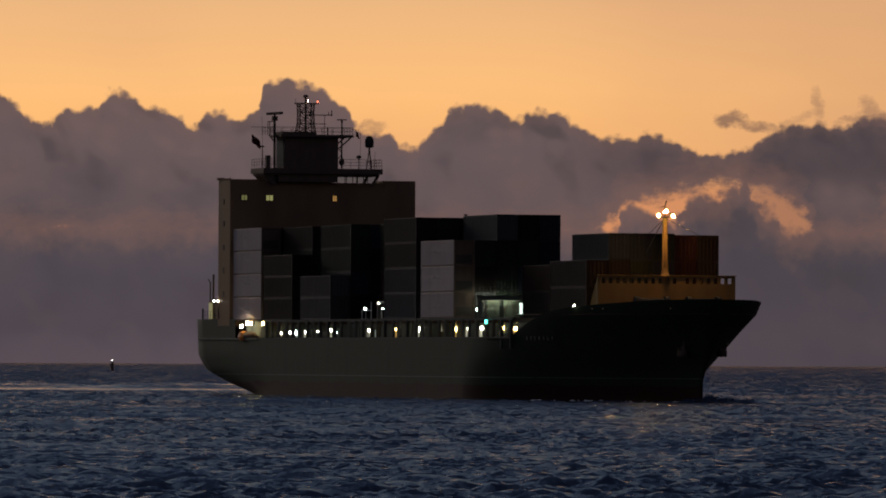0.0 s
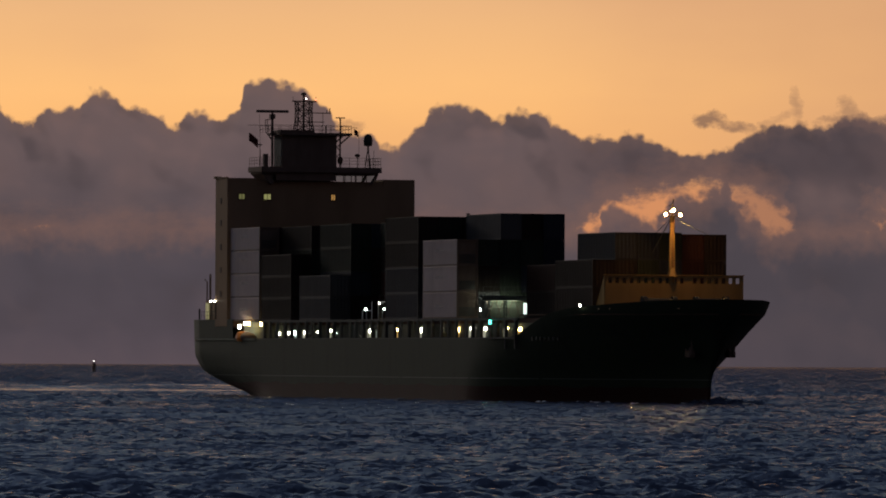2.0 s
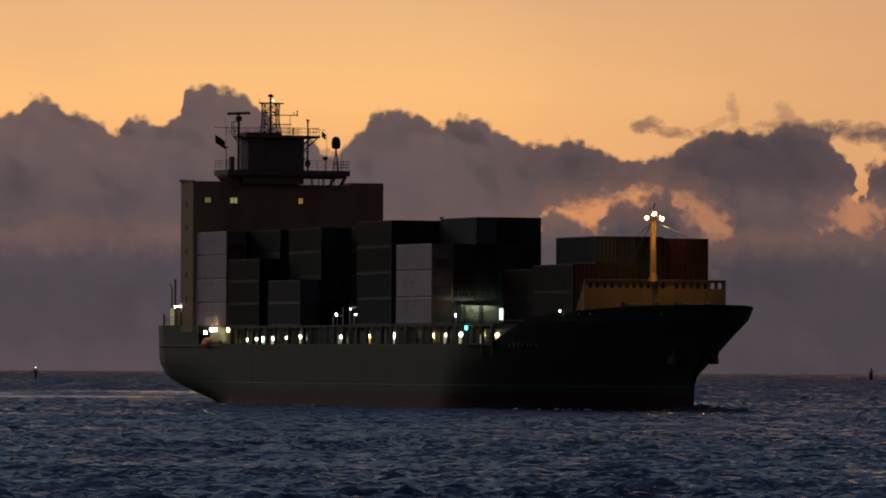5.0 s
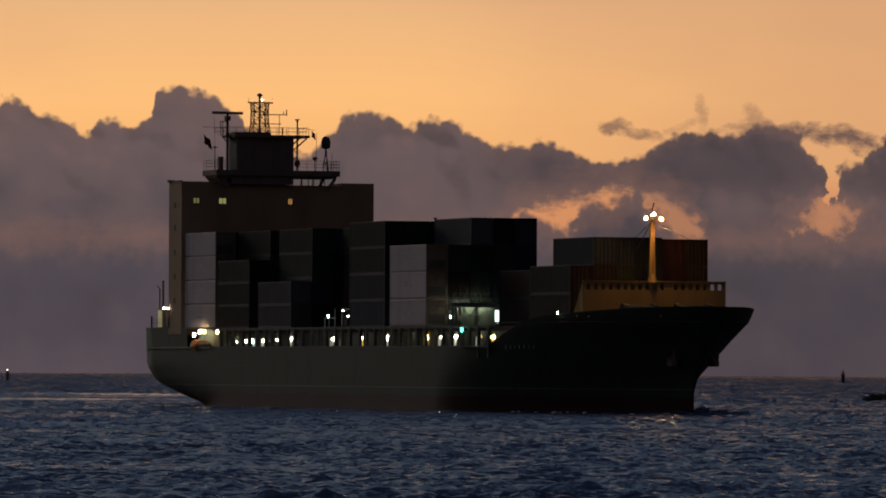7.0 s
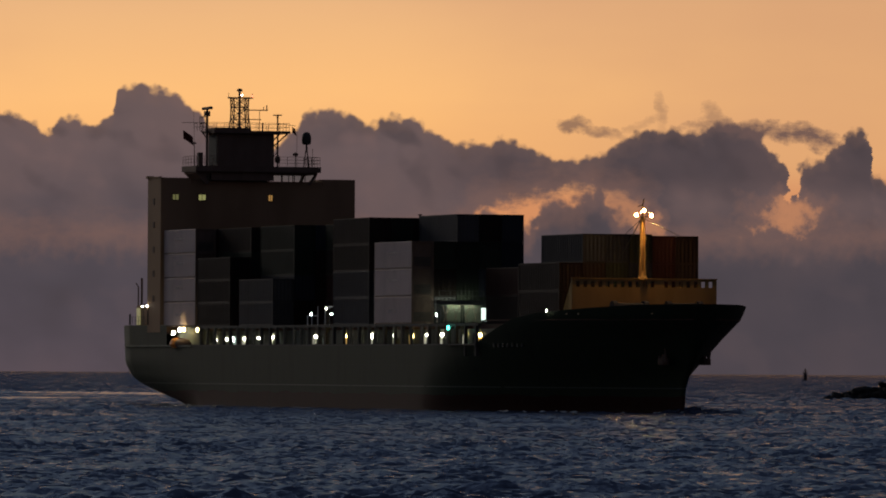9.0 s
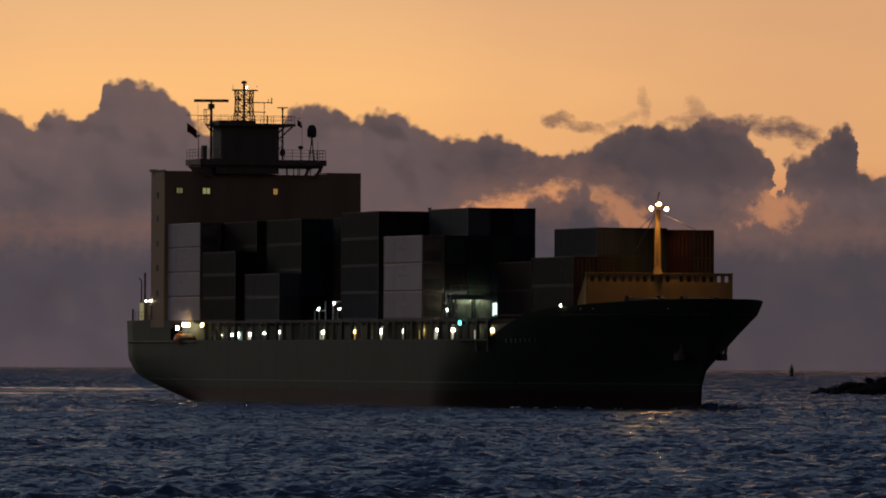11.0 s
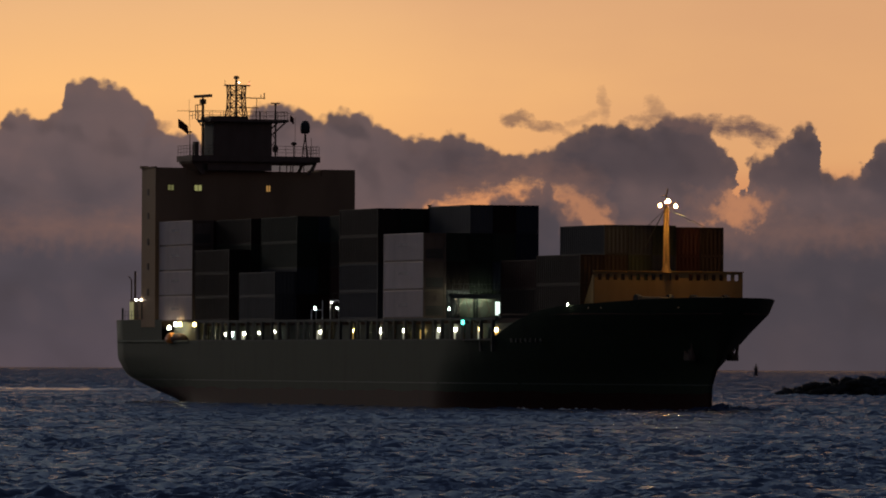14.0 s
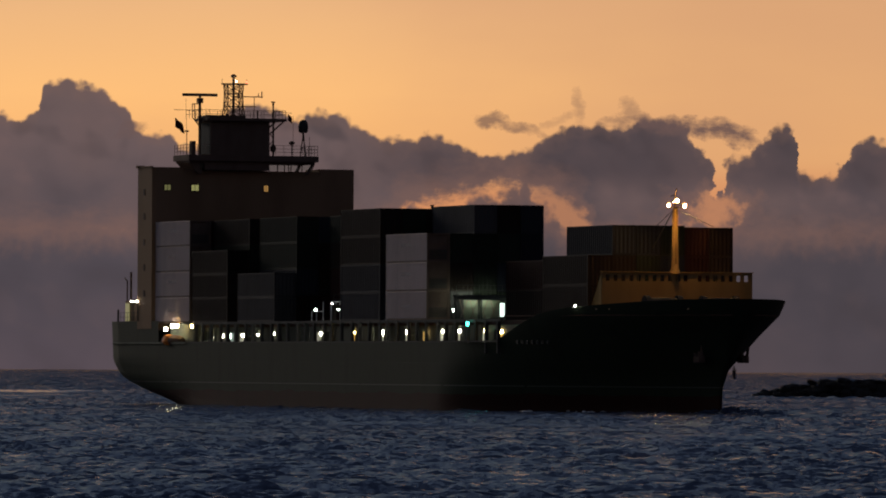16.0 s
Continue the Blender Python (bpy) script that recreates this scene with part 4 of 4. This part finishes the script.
# railed platform with pale posts under the midship lamps
boxes_part("lamp_platform", [(56.5, 67.0, -10.3, -9.3, 8.62, 8.72)], STEEL, ship)
for x in (56.8, 58.3, 60.4, 62.9, 64.4, 65.8, 66.7):
    rods_part("platform_post", [((x, -10.15, 8.7), (x, -10.15, 9.7 if x < 60 else 10.7), 0.06)], WHITE, ship)
rods_part("handrail", [((62.9, -10.15, 10.65), (66.7, -10.15, 10.65), 0.05)], WHITE, ship)
rods_part("handrail", [((56.8, -10.15, 9.68), (60.4, -10.15, 9.68), 0.04)], WHITE, ship)
# upright panel, no lamp: the light falling on it is put into a glow
lamp_box(98.2, 98.6, -4.6, -4.25, 9.0, 10.35, glowing("glowing panel", (0.78, 0.95, 0.84), 1.4))
# pale bulkhead behind the lashing bridge, with crossed lashing rods before it
boxes_part("bulkhead", [(96.62, 96.72, -7.9, -4.0, 8.65, 10.75)], GALLERY, ship, "pale bulkhead lit by tube lights")
for k in range(9):
    y = -9.0 + 0.55 * k
    rods_part("lashing_rod", [((97.0, y, 8.7), (97.0, y + (0.9 if k % 2 else -0.6), 10.8), 0.035)], DARK, ship)
lamp_box(98.4, 98.5, -9.72, -9.62, 9.45, 9.75, LAMP_COOL)
for y in (-8.3, -6.9, -5.5):
    lamp_box(97.15, 97.3, y - 0.5, y + 0.5, 10.78, 10.85, glowing("tube light glass", (0.85, 1.0, 0.80), 36.0))
lamp_box(108.6, 109.0, -12.05, -11.9, 8.0, 8.4, LAMP_GREEN, name="side_light")
rods_part("light_post", [((108.8, -11.9, 6.3), (108.8, -11.9, 8.1), 0.07)], DARK, ship)
bm = bmesh.new()
lathe(bm, ((0.04, 0), (0.09, 0.05), (0.09, 0.18), (0.04, 0.22)), (133.5, -10.2, 9.75), 8)
part("bow_light", bm, LAMP_WHITE, ship)

# breakwater on the forecastle, with a row of openings under its top edge
BW = 134.2
rows = [(BW, BW + 0.1, -7.75, 7.75, 9.0, 12.25), (BW, BW + 0.1, -7.75, 7.75, 12.85, 13.08)]
y, k = -7.75, 0
while y < 7.6:
    rows.append((BW, BW + 0.1, y, y + 0.38 if k != 11 else y + 1.05, 12.25, 12.85))
    y += 0.38 + 0.42 if k != 11 else 1.05 + 0.42
    k += 1
breakwater = boxes_part("breakwater", rows, BUFF, ship, "buff breakwater wall lit by the mast floodlights")
for yy in (-7.75, -4.0, 4.0, 7.75):
    bm = bmesh.new()
    a = [bm.verts.new((BW - dx, yy + dy, z)) for dy in (-0.05, 0.05) for dx, z in ((0, 9.0), (3.3, 9.0), (0.0, 13.0))]
    bm.faces.new(a[:3]), bm.faces.new(a[3:][::-1])
    for i in range(3):
        bm.faces.new((a[i], a[(i + 1) % 3], a[3 + (i + 1) % 3], a[3 + i]))
    part("bracket", bm, BUFF, breakwater)
boxes_part("cap_rail", [(BW - 0.12, BW + 0.2, -7.85, 7.85, 13.08, 13.16)], BUFF, breakwater)
# fairleads in the bulwark, the deck light behind them put into small glowing blocks, and worn name bars on the bow
FAIRLEAD = glowing("glowing fairlead block", (0.25, 0.17, 0.10), 0.05)
NAME = painted("worn name paint", (0.055, 0.055, 0.046), 0.6, wear=0.5, scale=1.5)
for x in (136.6, 138.6, 148.2):
    yy = -half_breadth(x, 9.5)
    boxes_part("fairlead", [(x - 0.12, x + 0.12, yy - 0.04, yy + 0.1, 9.45, 9.58)], FAIRLEAD, ship, "small glowing block in place of a lit bulwark opening")
for k in range(7):
    x = 119.5 + k * 0.95
    yy = -half_breadth(x, 6.4)
    boxes_part("name_bar", [(x, x + 0.55, yy - 0.05, yy + 0.1, 6.2, 6.6)], NAME, ship, "worn pale lettering bar")
# windlass gear on the forecastle
for x, y in ((138.5, -3.2), (138.5, 2.6)):
    bm = bmesh.new()
    box(bm, x - 0.7, x + 0.7, y - 0.9, y + 0.9, 9.0, 9.7)
    rod(bm, (x, y - 1.4, 10.1), (x, y + 1.4, 10.1), 0.55, 14)
    rod(bm, (x, y - 1.9, 10.1), (x, y - 1.4, 10.1), 0.75, 14)
    rod(bm, (x, y + 1.4, 10.1), (x, y + 1.9, 10.1), 0.75, 14)
    part("windlass", bm, STEEL, ship)
# foremast
MX, MY = 134.0, -0.15
bm = bmesh.new()
rod(bm, (MX, MY - 0.28, 9.0), (MX, MY - 0.1, 19.3), 0.17, 8)
rod(bm, (MX, MY + 0.28, 9.0), (MX, MY + 0.1, 19.3), 0.17, 8)
rod(bm, (MX, MY, 19.0), (MX, MY, 20.6), 0.12, 8, 0.07)
for k in range(26):
    z = 13.3 + k * 0.22
    rod(bm, (MX + 0.12, MY - 0.24, z), (MX + 0.12, MY + 0.24, z), 0.03, 4)
rod(bm, (MX, MY, 13.0), (MX, MY, 13.9), 0.6, 8, 0.22)
foremast = part("foremast", bm, BUFF, ship, "buff foremast with floodlights at its head")
rods_part("yard", [((MX + 0.2, MY - 0.9, 19.35), (MX + 0.2, MY + 0.9, 19.35), 0.06), ((MX, MY, 19.7), (MX + 1.5, MY + 0.4, 19.75), 0.05)], DARK, foremast)
rods_part("finial", [((MX, MY, 20.5), (MX, MY + 0.15, 21.15), 0.07), ((MX, MY, 20.55), (MX, MY - 0.5, 20.4), 0.04)], DARK, foremast)
for a, b, r in (((MX, MY - 0.1, 19.2), (MX - 9, MY - 3.6, 13.0), 0.03), ((MX, MY + 0.1, 19.2), (MX + 4, MY + 2.4, 17.4), 0.03), ((MX, MY - 0.1, 19.2), (MX - 2.2, MY - 1.4, 15.5), 0.05)):
    rods_part("stay", [(a, b, r)], STEEL, foremast)
for y, z in ((-1.25, 19.5), (0.4, 19.45), (-0.38, 19.95)):
    bm = bmesh.new()
    lathe(bm, ((0.04, -0.12), (0.09, -0.08), (0.105, 0.0), (0.09, 0.08), (0.04, 0.12)), (MX + 1.5, MY + y, z), 10)
    lamp = part("floodlight", bm, LAMP_WARM, foremast, "burning sodium floodlight")
    # disc added behind the lamp to keep its light off the boxes aft
    bm = bmesh.new()
    rod(bm, (MX + 1.36, MY + y, z), (MX + 1.39, MY + y, z), 0.2, 12)
    part("hood", bm, DARK, lamp)
    rods_part("bracket", [((MX + 0.1, MY + y * 0.5, z - 0.05), (MX + 1.35, MY + y, z + 0.24), 0.05)], DARK, foremast)
# added fill lamp that brightens the mast behind the shielded floodlights
bm = bmesh.new()
lathe(bm, ((0.02, -0.05), (0.05, -0.03), (0.05, 0.03), (0.02, 0.05)), (MX + 0.55, MY - 0.33, 19.85), 8)
part("mast_lamp", bm, LAMP_MAST_FILL, foremast, "small added fill lamp that brightens the mast")
# anchors in their hawse pipes
for side in (-1, 1):
    yy = side * (half_breadth(145.2, 5.3) + 0.15)
    bm = bmesh.new()
    rod(bm, (144.9, yy * 0.8, 6.3), (145.4, yy, 4.9), 0.24, 8)
    v = box(bm, 144.7, 146.1, yy - 0.36, yy + 0.36, 4.45, 5.1)
    bmesh.ops.bevel(bm, geom=list({e for w in v for e in w.link_edges}), offset=0.08, segments=1, affect="EDGES")
    rod(bm, (144.7, yy, 4.8), (144.4, yy * 1.1, 6.1), 0.24, 6, 0.06)
    rod(bm, (146.1, yy, 4.8), (146.4, yy * 1.1, 6.1), 0.24, 6, 0.06)
    part("anchor", bm, DARK, ship, "dark stockless anchor housed at the bow")
    bm = bmesh.new()
    rod(bm, (144.85, yy * 0.9, 6.2), (144.95, yy * 1.02, 6.0), 0.62, 14)
    part("hawse_pipe", bm, STEEL, ship, "round steel lip of the hawse pipe")


# ---- containers: things of their own that ride on the hatches ----
def container_proto(tall, colour, label):
    """A forty-foot box: frame, corrugated sides, roof, a bow-facing end and a door end with locking bars."""
    mat = BOXES[colour]
    ob = new("container")
    tagged(ob, label, "container", "containers on the ship")
    L, W, H = 12.19, 2.44, tall - 0.02
    rows = []
    for x in (0, L - 0.16):
        for y in (0, W - 0.16):
            rows.append((x, x + 0.16, y, y + 0.16, 0, H))
    for z in (H - 0.14,):
        rows += [(0.16, L - 0.16, 0, 0.1, z, z + 0.14), (0.16, L - 0.16, W - 0.1, W, z, z + 0.14), (0, 0.12, 0.16, W - 0.16, z, z + 0.14), (L - 0.12, L, 0.16, W - 0.16, z, z + 0.14)]
    # forward posts and rails are coloured dark for the shade on that end
    if colour == "white":
        boxes_part("end_frame", [r for r in rows if r[0] > L - 0.5], DARK, ob, "end frame darkened for the shade on the bow end")
        rows = [r for r in rows if r[0] <= L - 0.5]
    boxes_part("frame", rows, mat, ob)
    boxes_part("bottom_rail", [(0.16, L - 0.16, 0.02, 0.1, 0, 0.17), (0.16, L - 0.16, W - 0.1, W - 0.02, 0, 0.17), (0.02, 0.12, 0.16, W - 0.16, 0, 0.17), (L - 0.12, L - 0.02, 0.16, W - 0.16, 0, 0.17)], DARK if colour == "white" else mat, ob)

    def corrugated(p0, p1, out, n):
        bm = bmesh.new()
        p0, p1, out = Vector(p0), Vector(p1), Vector(out)
        lo = []
        for i in range(n * 4 + 1):
            f = i / (n * 4)
            d = (0.0, 0.0, 0.05, 0.05)[i % 4]
            lo.append(p0.lerp(p1, f) + out * d)
        a = [bm.verts.new(p + Vector((0, 0, 0.14))) for p in lo]
        b = [bm.verts.new(p + Vector((0, 0, H - 0.14))) for p in lo]
        for i in range(len(lo) - 1):
            bm.faces.new((a[i], a[i + 1], b[i + 1], b[i]))
        return bm

    part("side_panel", corrugated((0.16, 0.06, 0), (L - 0.16, 0.06, 0), (0, -0.9, 0), 22), mat, ob)
    part("side_panel", corrugated((0.16, W - 0.06, 0), (L - 0.16, W - 0.06, 0), (0, 0.9, 0), 22), mat, ob)
    if colour == "white":
        # added machinery end: the shade on the forward end is put into its dark colour
        unit = boxes_part("cooling_unit", [(L - 0.35, L - 0.16, 0.16, W - 0.16, 0.17, H - 0.14)], DARK, ob, "dark block added for the shade on the bow end")
        boxes_part("grille", [(L - 0.16, L - 0.12, 0.3, W - 0.3, 0.3 + 0.14 * i, 0.38 + 0.14 * i) for i in range(7)], STEEL, unit)
        bm = bmesh.new()
        for y in (0.72, W - 0.72):
            rod(bm, (L - 0.16, y, H - 0.75), (L - 0.1, y, H - 0.75), 0.42, 14)
        part("fan_cover", bm, DARK, unit)
    else:
        part("end_panel", corrugated((L - 0.07, 0.16, 0), (L - 0.07, W - 0.16, 0), (0.9, 0, 0), 5), mat, ob)
    boxes_part("roof", [(0.1, L - 0.1, 0.08, W - 0.08, H - 0.06, H - 0.02)], mat, ob)
    boxes_part("door", [(0.02, 0.08, 0.16, W / 2 - 0.01, 0.14, H - 0.14)], mat, ob)
    boxes_part("door", [(0.02, 0.08, W / 2 + 0.01, W - 0.16, 0.14, H - 0.14)], mat, ob)
    return ob


PROTO, CARGO = {}, []
LABELS = {"white": "off-white corrugated steel container stacked on the ship", "grey": "grey corrugated steel container stacked on the ship", "blue": "navy blue corrugated container stacked on the ship",
          "brown": "brown corrugated steel container stacked on the ship", "red": "dull red corrugated container stacked on the ship", "green": "dark green corrugated container stacked on the ship"}


def load(x, col, z, tall, colour, shift=0.0):
    """Set one box at its slot: x of its aft end, column from starboard (0 to 8), height of its floor."""
    at = pose(x, OUTER + shift + col * 2.51, z)
    key = (tall, colour)
    if key not in PROTO:
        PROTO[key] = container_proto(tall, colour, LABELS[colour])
        PROTO[key].matrix_basis = at
        ob = PROTO[key]
    else:
        ob = copy_thing(PROTO[key], at)
    CARGO.append((ob, at))
    return ob


def marking(ob, x0, x1, z0, z1):
    """A worn panel of unreadable lettering on the starboard side."""
    boxes_part("marking", [(x0, x1, -0.012, 0.004, z0, z1)], FADED, ob, "faded dark lettering bar")


OUTER, BASE = -11.5, 8.66
HC, STD = 2.9, 2.6
pick = random.Random(11)
# dull paints of the inner columns, the shade there put into their colour
SHADED_DULL = ("brown", "green", "blue", "green", "green", "brown", "red")
# bay by bay: x of the aft end, then for each column (tiers, height of a tier); named colours for the outer columns
BAYS = (
    (7.6, [(4, 2.8)] * 9, {0: ("white",) * 4}),
    (20.6, [(3, STD)] + [(4, 2.8)] * 8, {0: ("brown",) * 3}),
    (36.3, [(2, STD)] + [(4, 2.8)] * 8, {0: ("grey", "grey")}),
    (52.0, [(0, HC), (0, HC)] + [(4, 2.8)] * 6 + [(2, HC)], {2: ("red", "red", "brown", "green")}),
    (69.6, [(4, 2.86)] * 6 + [(2, 2.86)] * 3, {0: ("blue", "blue", "brown", "brown")}),
    (83.6, [(3, HC), (3, HC), (4, HC), (4, HC), (4, HC), (2, HC), (2, HC), (2, HC), (2, HC)], {0: ("white",) * 3, 1: ("grey", "brown", "green"), 2: ("green", "green", "green", "grey"), 3: ("green", "blue", "green", "brown"), 4: ("green", "green", "blue", "blue")}),
    (104.9, [(0, HC)] * 2 + [(2, 2.9)] * 6 + [(0, HC)], {2: ("brown", "red")}),
    (119.6, [(0, HC), (2, HC), (3, HC), (3, HC), (3, HC), (3, 2.85), (3, 2.85), (0, HC), (0, HC)], {1: ("brown", "brown"), 2: ("brown", "brown", "blue"), 5: ("red", "red", "red")}),
)
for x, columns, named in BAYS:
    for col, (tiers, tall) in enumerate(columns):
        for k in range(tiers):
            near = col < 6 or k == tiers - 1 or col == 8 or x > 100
            colour = named[col][k] if col in named else pick.choice(SHADED_DULL)
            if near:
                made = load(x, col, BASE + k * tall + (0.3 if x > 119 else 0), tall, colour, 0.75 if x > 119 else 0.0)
# faded marks on pale sides
for ob, at in CARGO:
    x, y, z = at.translation
    if ob.children and "white" in ob["label"] and z < 18:
        lift = 1.55 if z > 9 else 1.2
        marking(ob, 4.6, 7.4, lift, lift + 0.3)
    elif ob.children and "white" in ob["label"]:
        marking(ob, 4.4, 7.8, 1.25, 1.75)
# two short ventilator heads that stand on the tall stack
for x, col in ((69.9, 3.1), (69.9, 4.6)):
    bm = bmesh.new()
    rod(bm, (0, 0, 0), (0, 0, 0.45), 0.14, 8)
    rod(bm, (0, 0, 0.4), (0, 0, 0.5), 0.24, 8)
    ob = tagged(new("ventilator", mesh_of("ventilator", bm, DARK)), "small dark ventilator head on top of a container stack", "ventilator")
    at = pose(x + 6, OUTER + col * 2.51, BASE + 4 * 2.86)
    ob.matrix_basis = at
    CARGO.append((ob, at))


# ---- beacons and the rock breakwater ----
def beacon(x, y, lit, size):
    ob = new("beacon")
    ob.location = (x, y, 0)
    ob.scale = (size, size, size)
    tagged(ob, "dark post beacon with a white lamp standing in the sea", "beacon")
    bm = bmesh.new()
    lathe(bm, ((1.15, -1.5), (1.0, 0.4), (0.75, 0.6), (0.72, 3.2), (1.1, 3.3), (1.1, 3.5)), (0, 0, 0), 12)
    part("tower", bm, RED if lit else DARK, ob)
    bm = bmesh.new()
    for a in range(6):
        c, s = math.cos(a * 1.047), math.sin(a * 1.047)
        rod(bm, (c, s, 3.5), (c, s, 4.3), 0.06, 4)
        rod(bm, (c, s, 4.3), (math.cos((a + 1) * 1.047), math.sin((a + 1) * 1.047), 4.3), 0.06, 4)
    part("gallery", bm, DARK, ob)
    bm = bmesh.new()
    lathe(bm, ((0.2, 3.5), (0.3, 3.6), (0.3, 4.3), (0.45, 4.4), (0.1, 4.8)), (0, 0, 0), 8)
    part("lantern", bm, DARK, ob)
    bm = bmesh.new()
    lathe(bm, ((0.05, 4.8), (0.30, 4.9), (0.30, 5.3), (0.05, 5.4)), (0, 0, 0), 8)
    lamp = part("lamp", bm, DARK, ob, "turning lamp with one bright lens")
    bm = bmesh.new()
    box(bm, -0.26, 0.26, -0.36, -0.28, 4.9, 5.3)
    part("lens", bm, glowing("beacon lens", (1.0, 0.97, 0.88), 5.0), lamp, "bright white lens")
    return lamp


east_lamp = beacon(174.9, 2580.0, True, 0.82)
west_lamp = beacon(-101.9, 2300.0, False, 0.66)


def boulder(rng, size):
    bm = bmesh.new()
    bmesh.ops.create_icosphere(bm, subdivisions=2, radius=1.0)
    seed = Vector((rng.uniform(-50, 50), rng.uniform(-50, 50), 0))
    for v in bm.verts:
        n = noise.noise(v.co * 1.3 + seed) * 0.35 + noise.noise(v.co * 3.1 + seed) * 0.14
        v.co *= 1 + n
        v.co.z *= 0.72
        v.co *= size
    return mesh_of("boulder", bm, ROCK)


def rock_mole():
    rng = random.Random(4)
    kinds = [boulder(rng, 1.0) for _ in range(7)]
    root = new("rock_breakwater")
    root.location = (78.0, 1082.0, 0)
    tagged(root, "low breakwater of dark piled boulders in the sea", "breakwater")
    bm = bmesh.new()
    rows = []
    for i in range(60):
        x = i * 0.9
        top = 0.2 + 2.2 * clamp01(x / 9.0) ** 0.8
        rows.append([bm.verts.new((x, y, z)) for y, z in ((-3.5, -1.2), (-1.2, top - 0.35), (1.2, top - 0.3), (4.0, -1.2))])
    for a, b in zip(rows, rows[1:]):
        for k in range(3):
            bm.faces.new((a[k], a[k + 1], b[k + 1], b[k]))
    part("core", bm, ROCK, root)
    for i in range(230):
        x = rng.random() ** 1.1 * 52 - 1.2
        top = 0.15 + 2.3 * clamp01((x + 1) / 9.0) ** 0.8
        y = rng.uniform(-3.6, 2.5)
        z = top * (1 - abs(y) / 4.2) * rng.uniform(0.75, 1.05) - 0.1
        ob = new("boulder", kinds[i % 7])
        ob.parent = root
        s = rng.uniform(0.5, 1.15)
        ob.matrix_basis = pose(x, y, z, rng.uniform(0, 40), rng.uniform(0, 40), rng.uniform(0, 360)) @ Matrix.Diagonal((s * rng.uniform(0.9, 1.5), s, s * rng.uniform(0.7, 1.0), 1))
    return root


rock_mole()


# ---- wake and bow wave, carried along with the ship ----
def ruffled(rows, seed, mat, name, label, category):
    """Low uneven heaps of water on the sea, each a stretched lump; rows: x, y, half length, half breadth, height."""
    rng = random.Random(seed)
    verts, faces = [], []
    for x, y, a, b, h in rows:
        n, m, base = 12, 5, len(verts)
        for j in range(m + 1):
            r = j / m
            for i in range(n):
                w = 2 * math.pi * i / n
                k = r * (1 + 0.25 * math.sin(3 * w + x) * r + 0.18 * math.sin(5 * w + y))
                verts.append((x + a * k * math.cos(w), y + b * k * math.sin(w), h * (1 - r ** 3) * rng.uniform(0.75, 1.15) - 0.12 * r))
        for j in range(m):
            for i in range(n):
                q = (i + 1) % n
                faces.append((base + j * n + i, base + (j + 1) * n + i, base + (j + 1) * n + q, base + j * n + q))
    me = bpy.data.meshes.new(name)
    me.from_pydata(verts, [], faces)
    me.materials.append(mat)
    for f in me.polygons:
        f.use_smooth = True
    return tagged(new(name, me), label, category, kind="stuff")


rng = random.Random(21)
rows = []
for i in range(22):
    x = 144 - rng.random() ** 1.6 * 26
    rows.append((x, -half_breadth(min(x, 144.5), 0.3) - rng.uniform(0.2, 1.6), rng.uniform(0.5, 1.8), rng.uniform(0.15, 0.5), rng.uniform(0.1, 0.2)))
    if i % 2:
        rows.append((x, half_breadth(min(x, 144.5), 0.3) + rng.uniform(0.2, 1.6), rng.uniform(0.5, 1.8), rng.uniform(0.15, 0.5), rng.uniform(0.1, 0.2)))
bow_foam = ruffled(rows, 2, FOAM, "bow_foam", "thin pale foam along the ship's waterline", "foam")
bow_wave = ruffled([(147.5, 0.4, 2.2, 1.6, 0.75), (149.5, 1.6, 3.0, 2.4, 0.55), (147.0, -1.4, 2.5, 1.5, 0.5), (152.0, 3.5, 3.5, 3.0, 0.45)], 3, WATER,
                   "bow_wave", "dark hump of water pushed up before the bow", "wave")
CARGO += [(bow_foam, Matrix.Translation((0, 0, -TRIM))), (bow_wave, Matrix.Translation((0, 0, -TRIM)))]


# ---- what moves ----
def motions():
    walk(ship, [(t, ship_pose(t)) for t in SECONDS])
    for ob, at in CARGO:
        walk(ob, [(t, ship_pose(t) @ at) for t in SECONDS])
    turn = 360 / 2.544
    walk(scanner, [(t, Matrix.Translation(SCAN) @ pose(0, 0, 0, 0, 0, -18.0 - turn * (t - 0.2))) for t in SECONDS])
    walk(small_scanner, [(t, Matrix.Translation(SMALL) @ pose(0, 0, 0, 0, 0, 70.0 - 164.0 * t)) for t in SECONDS])
    for ob, at, k in ((ensign, ENSIGN, 0.0), (pennant, PENNANT, 1.3)):
        walk(ob, [(t, Matrix.Translation(at) @ pose(0, 0, 0, 4 * math.sin(t * 2.9 + k), 0, 18 * math.sin(t * 2.1 + k) + 9 * math.sin(t * 4.7))) for t in SECONDS])
    for lamp, lag in ((east_lamp, 180.0), (west_lamp, 0.0)):
        walk(lamp, [(0.2 * i, pose(0, 0, 0, 0, 0, 72.0 * i + lag)) for i in range(81)])
    walk(sea, [(t, pose(-0.9 * t, -1.3 * t, 0)) for t in (0.0, 2.0, 4.0, 6.0, 8.0, 10.0, 12.0, 14.0, 16.0)])
    for sheet, drift in ((backdrop, 0.0032), (scraps, 0.0125)):
        walk(sheet, [(t, Matrix.Translation(EYE + Vector((0, 0, 0.18 * t))) @ pose(0, 0, 0, 0, 0, drift * t)) for t in (0.0, 4.0, 8.0, 12.0, 16.0)])


motions()
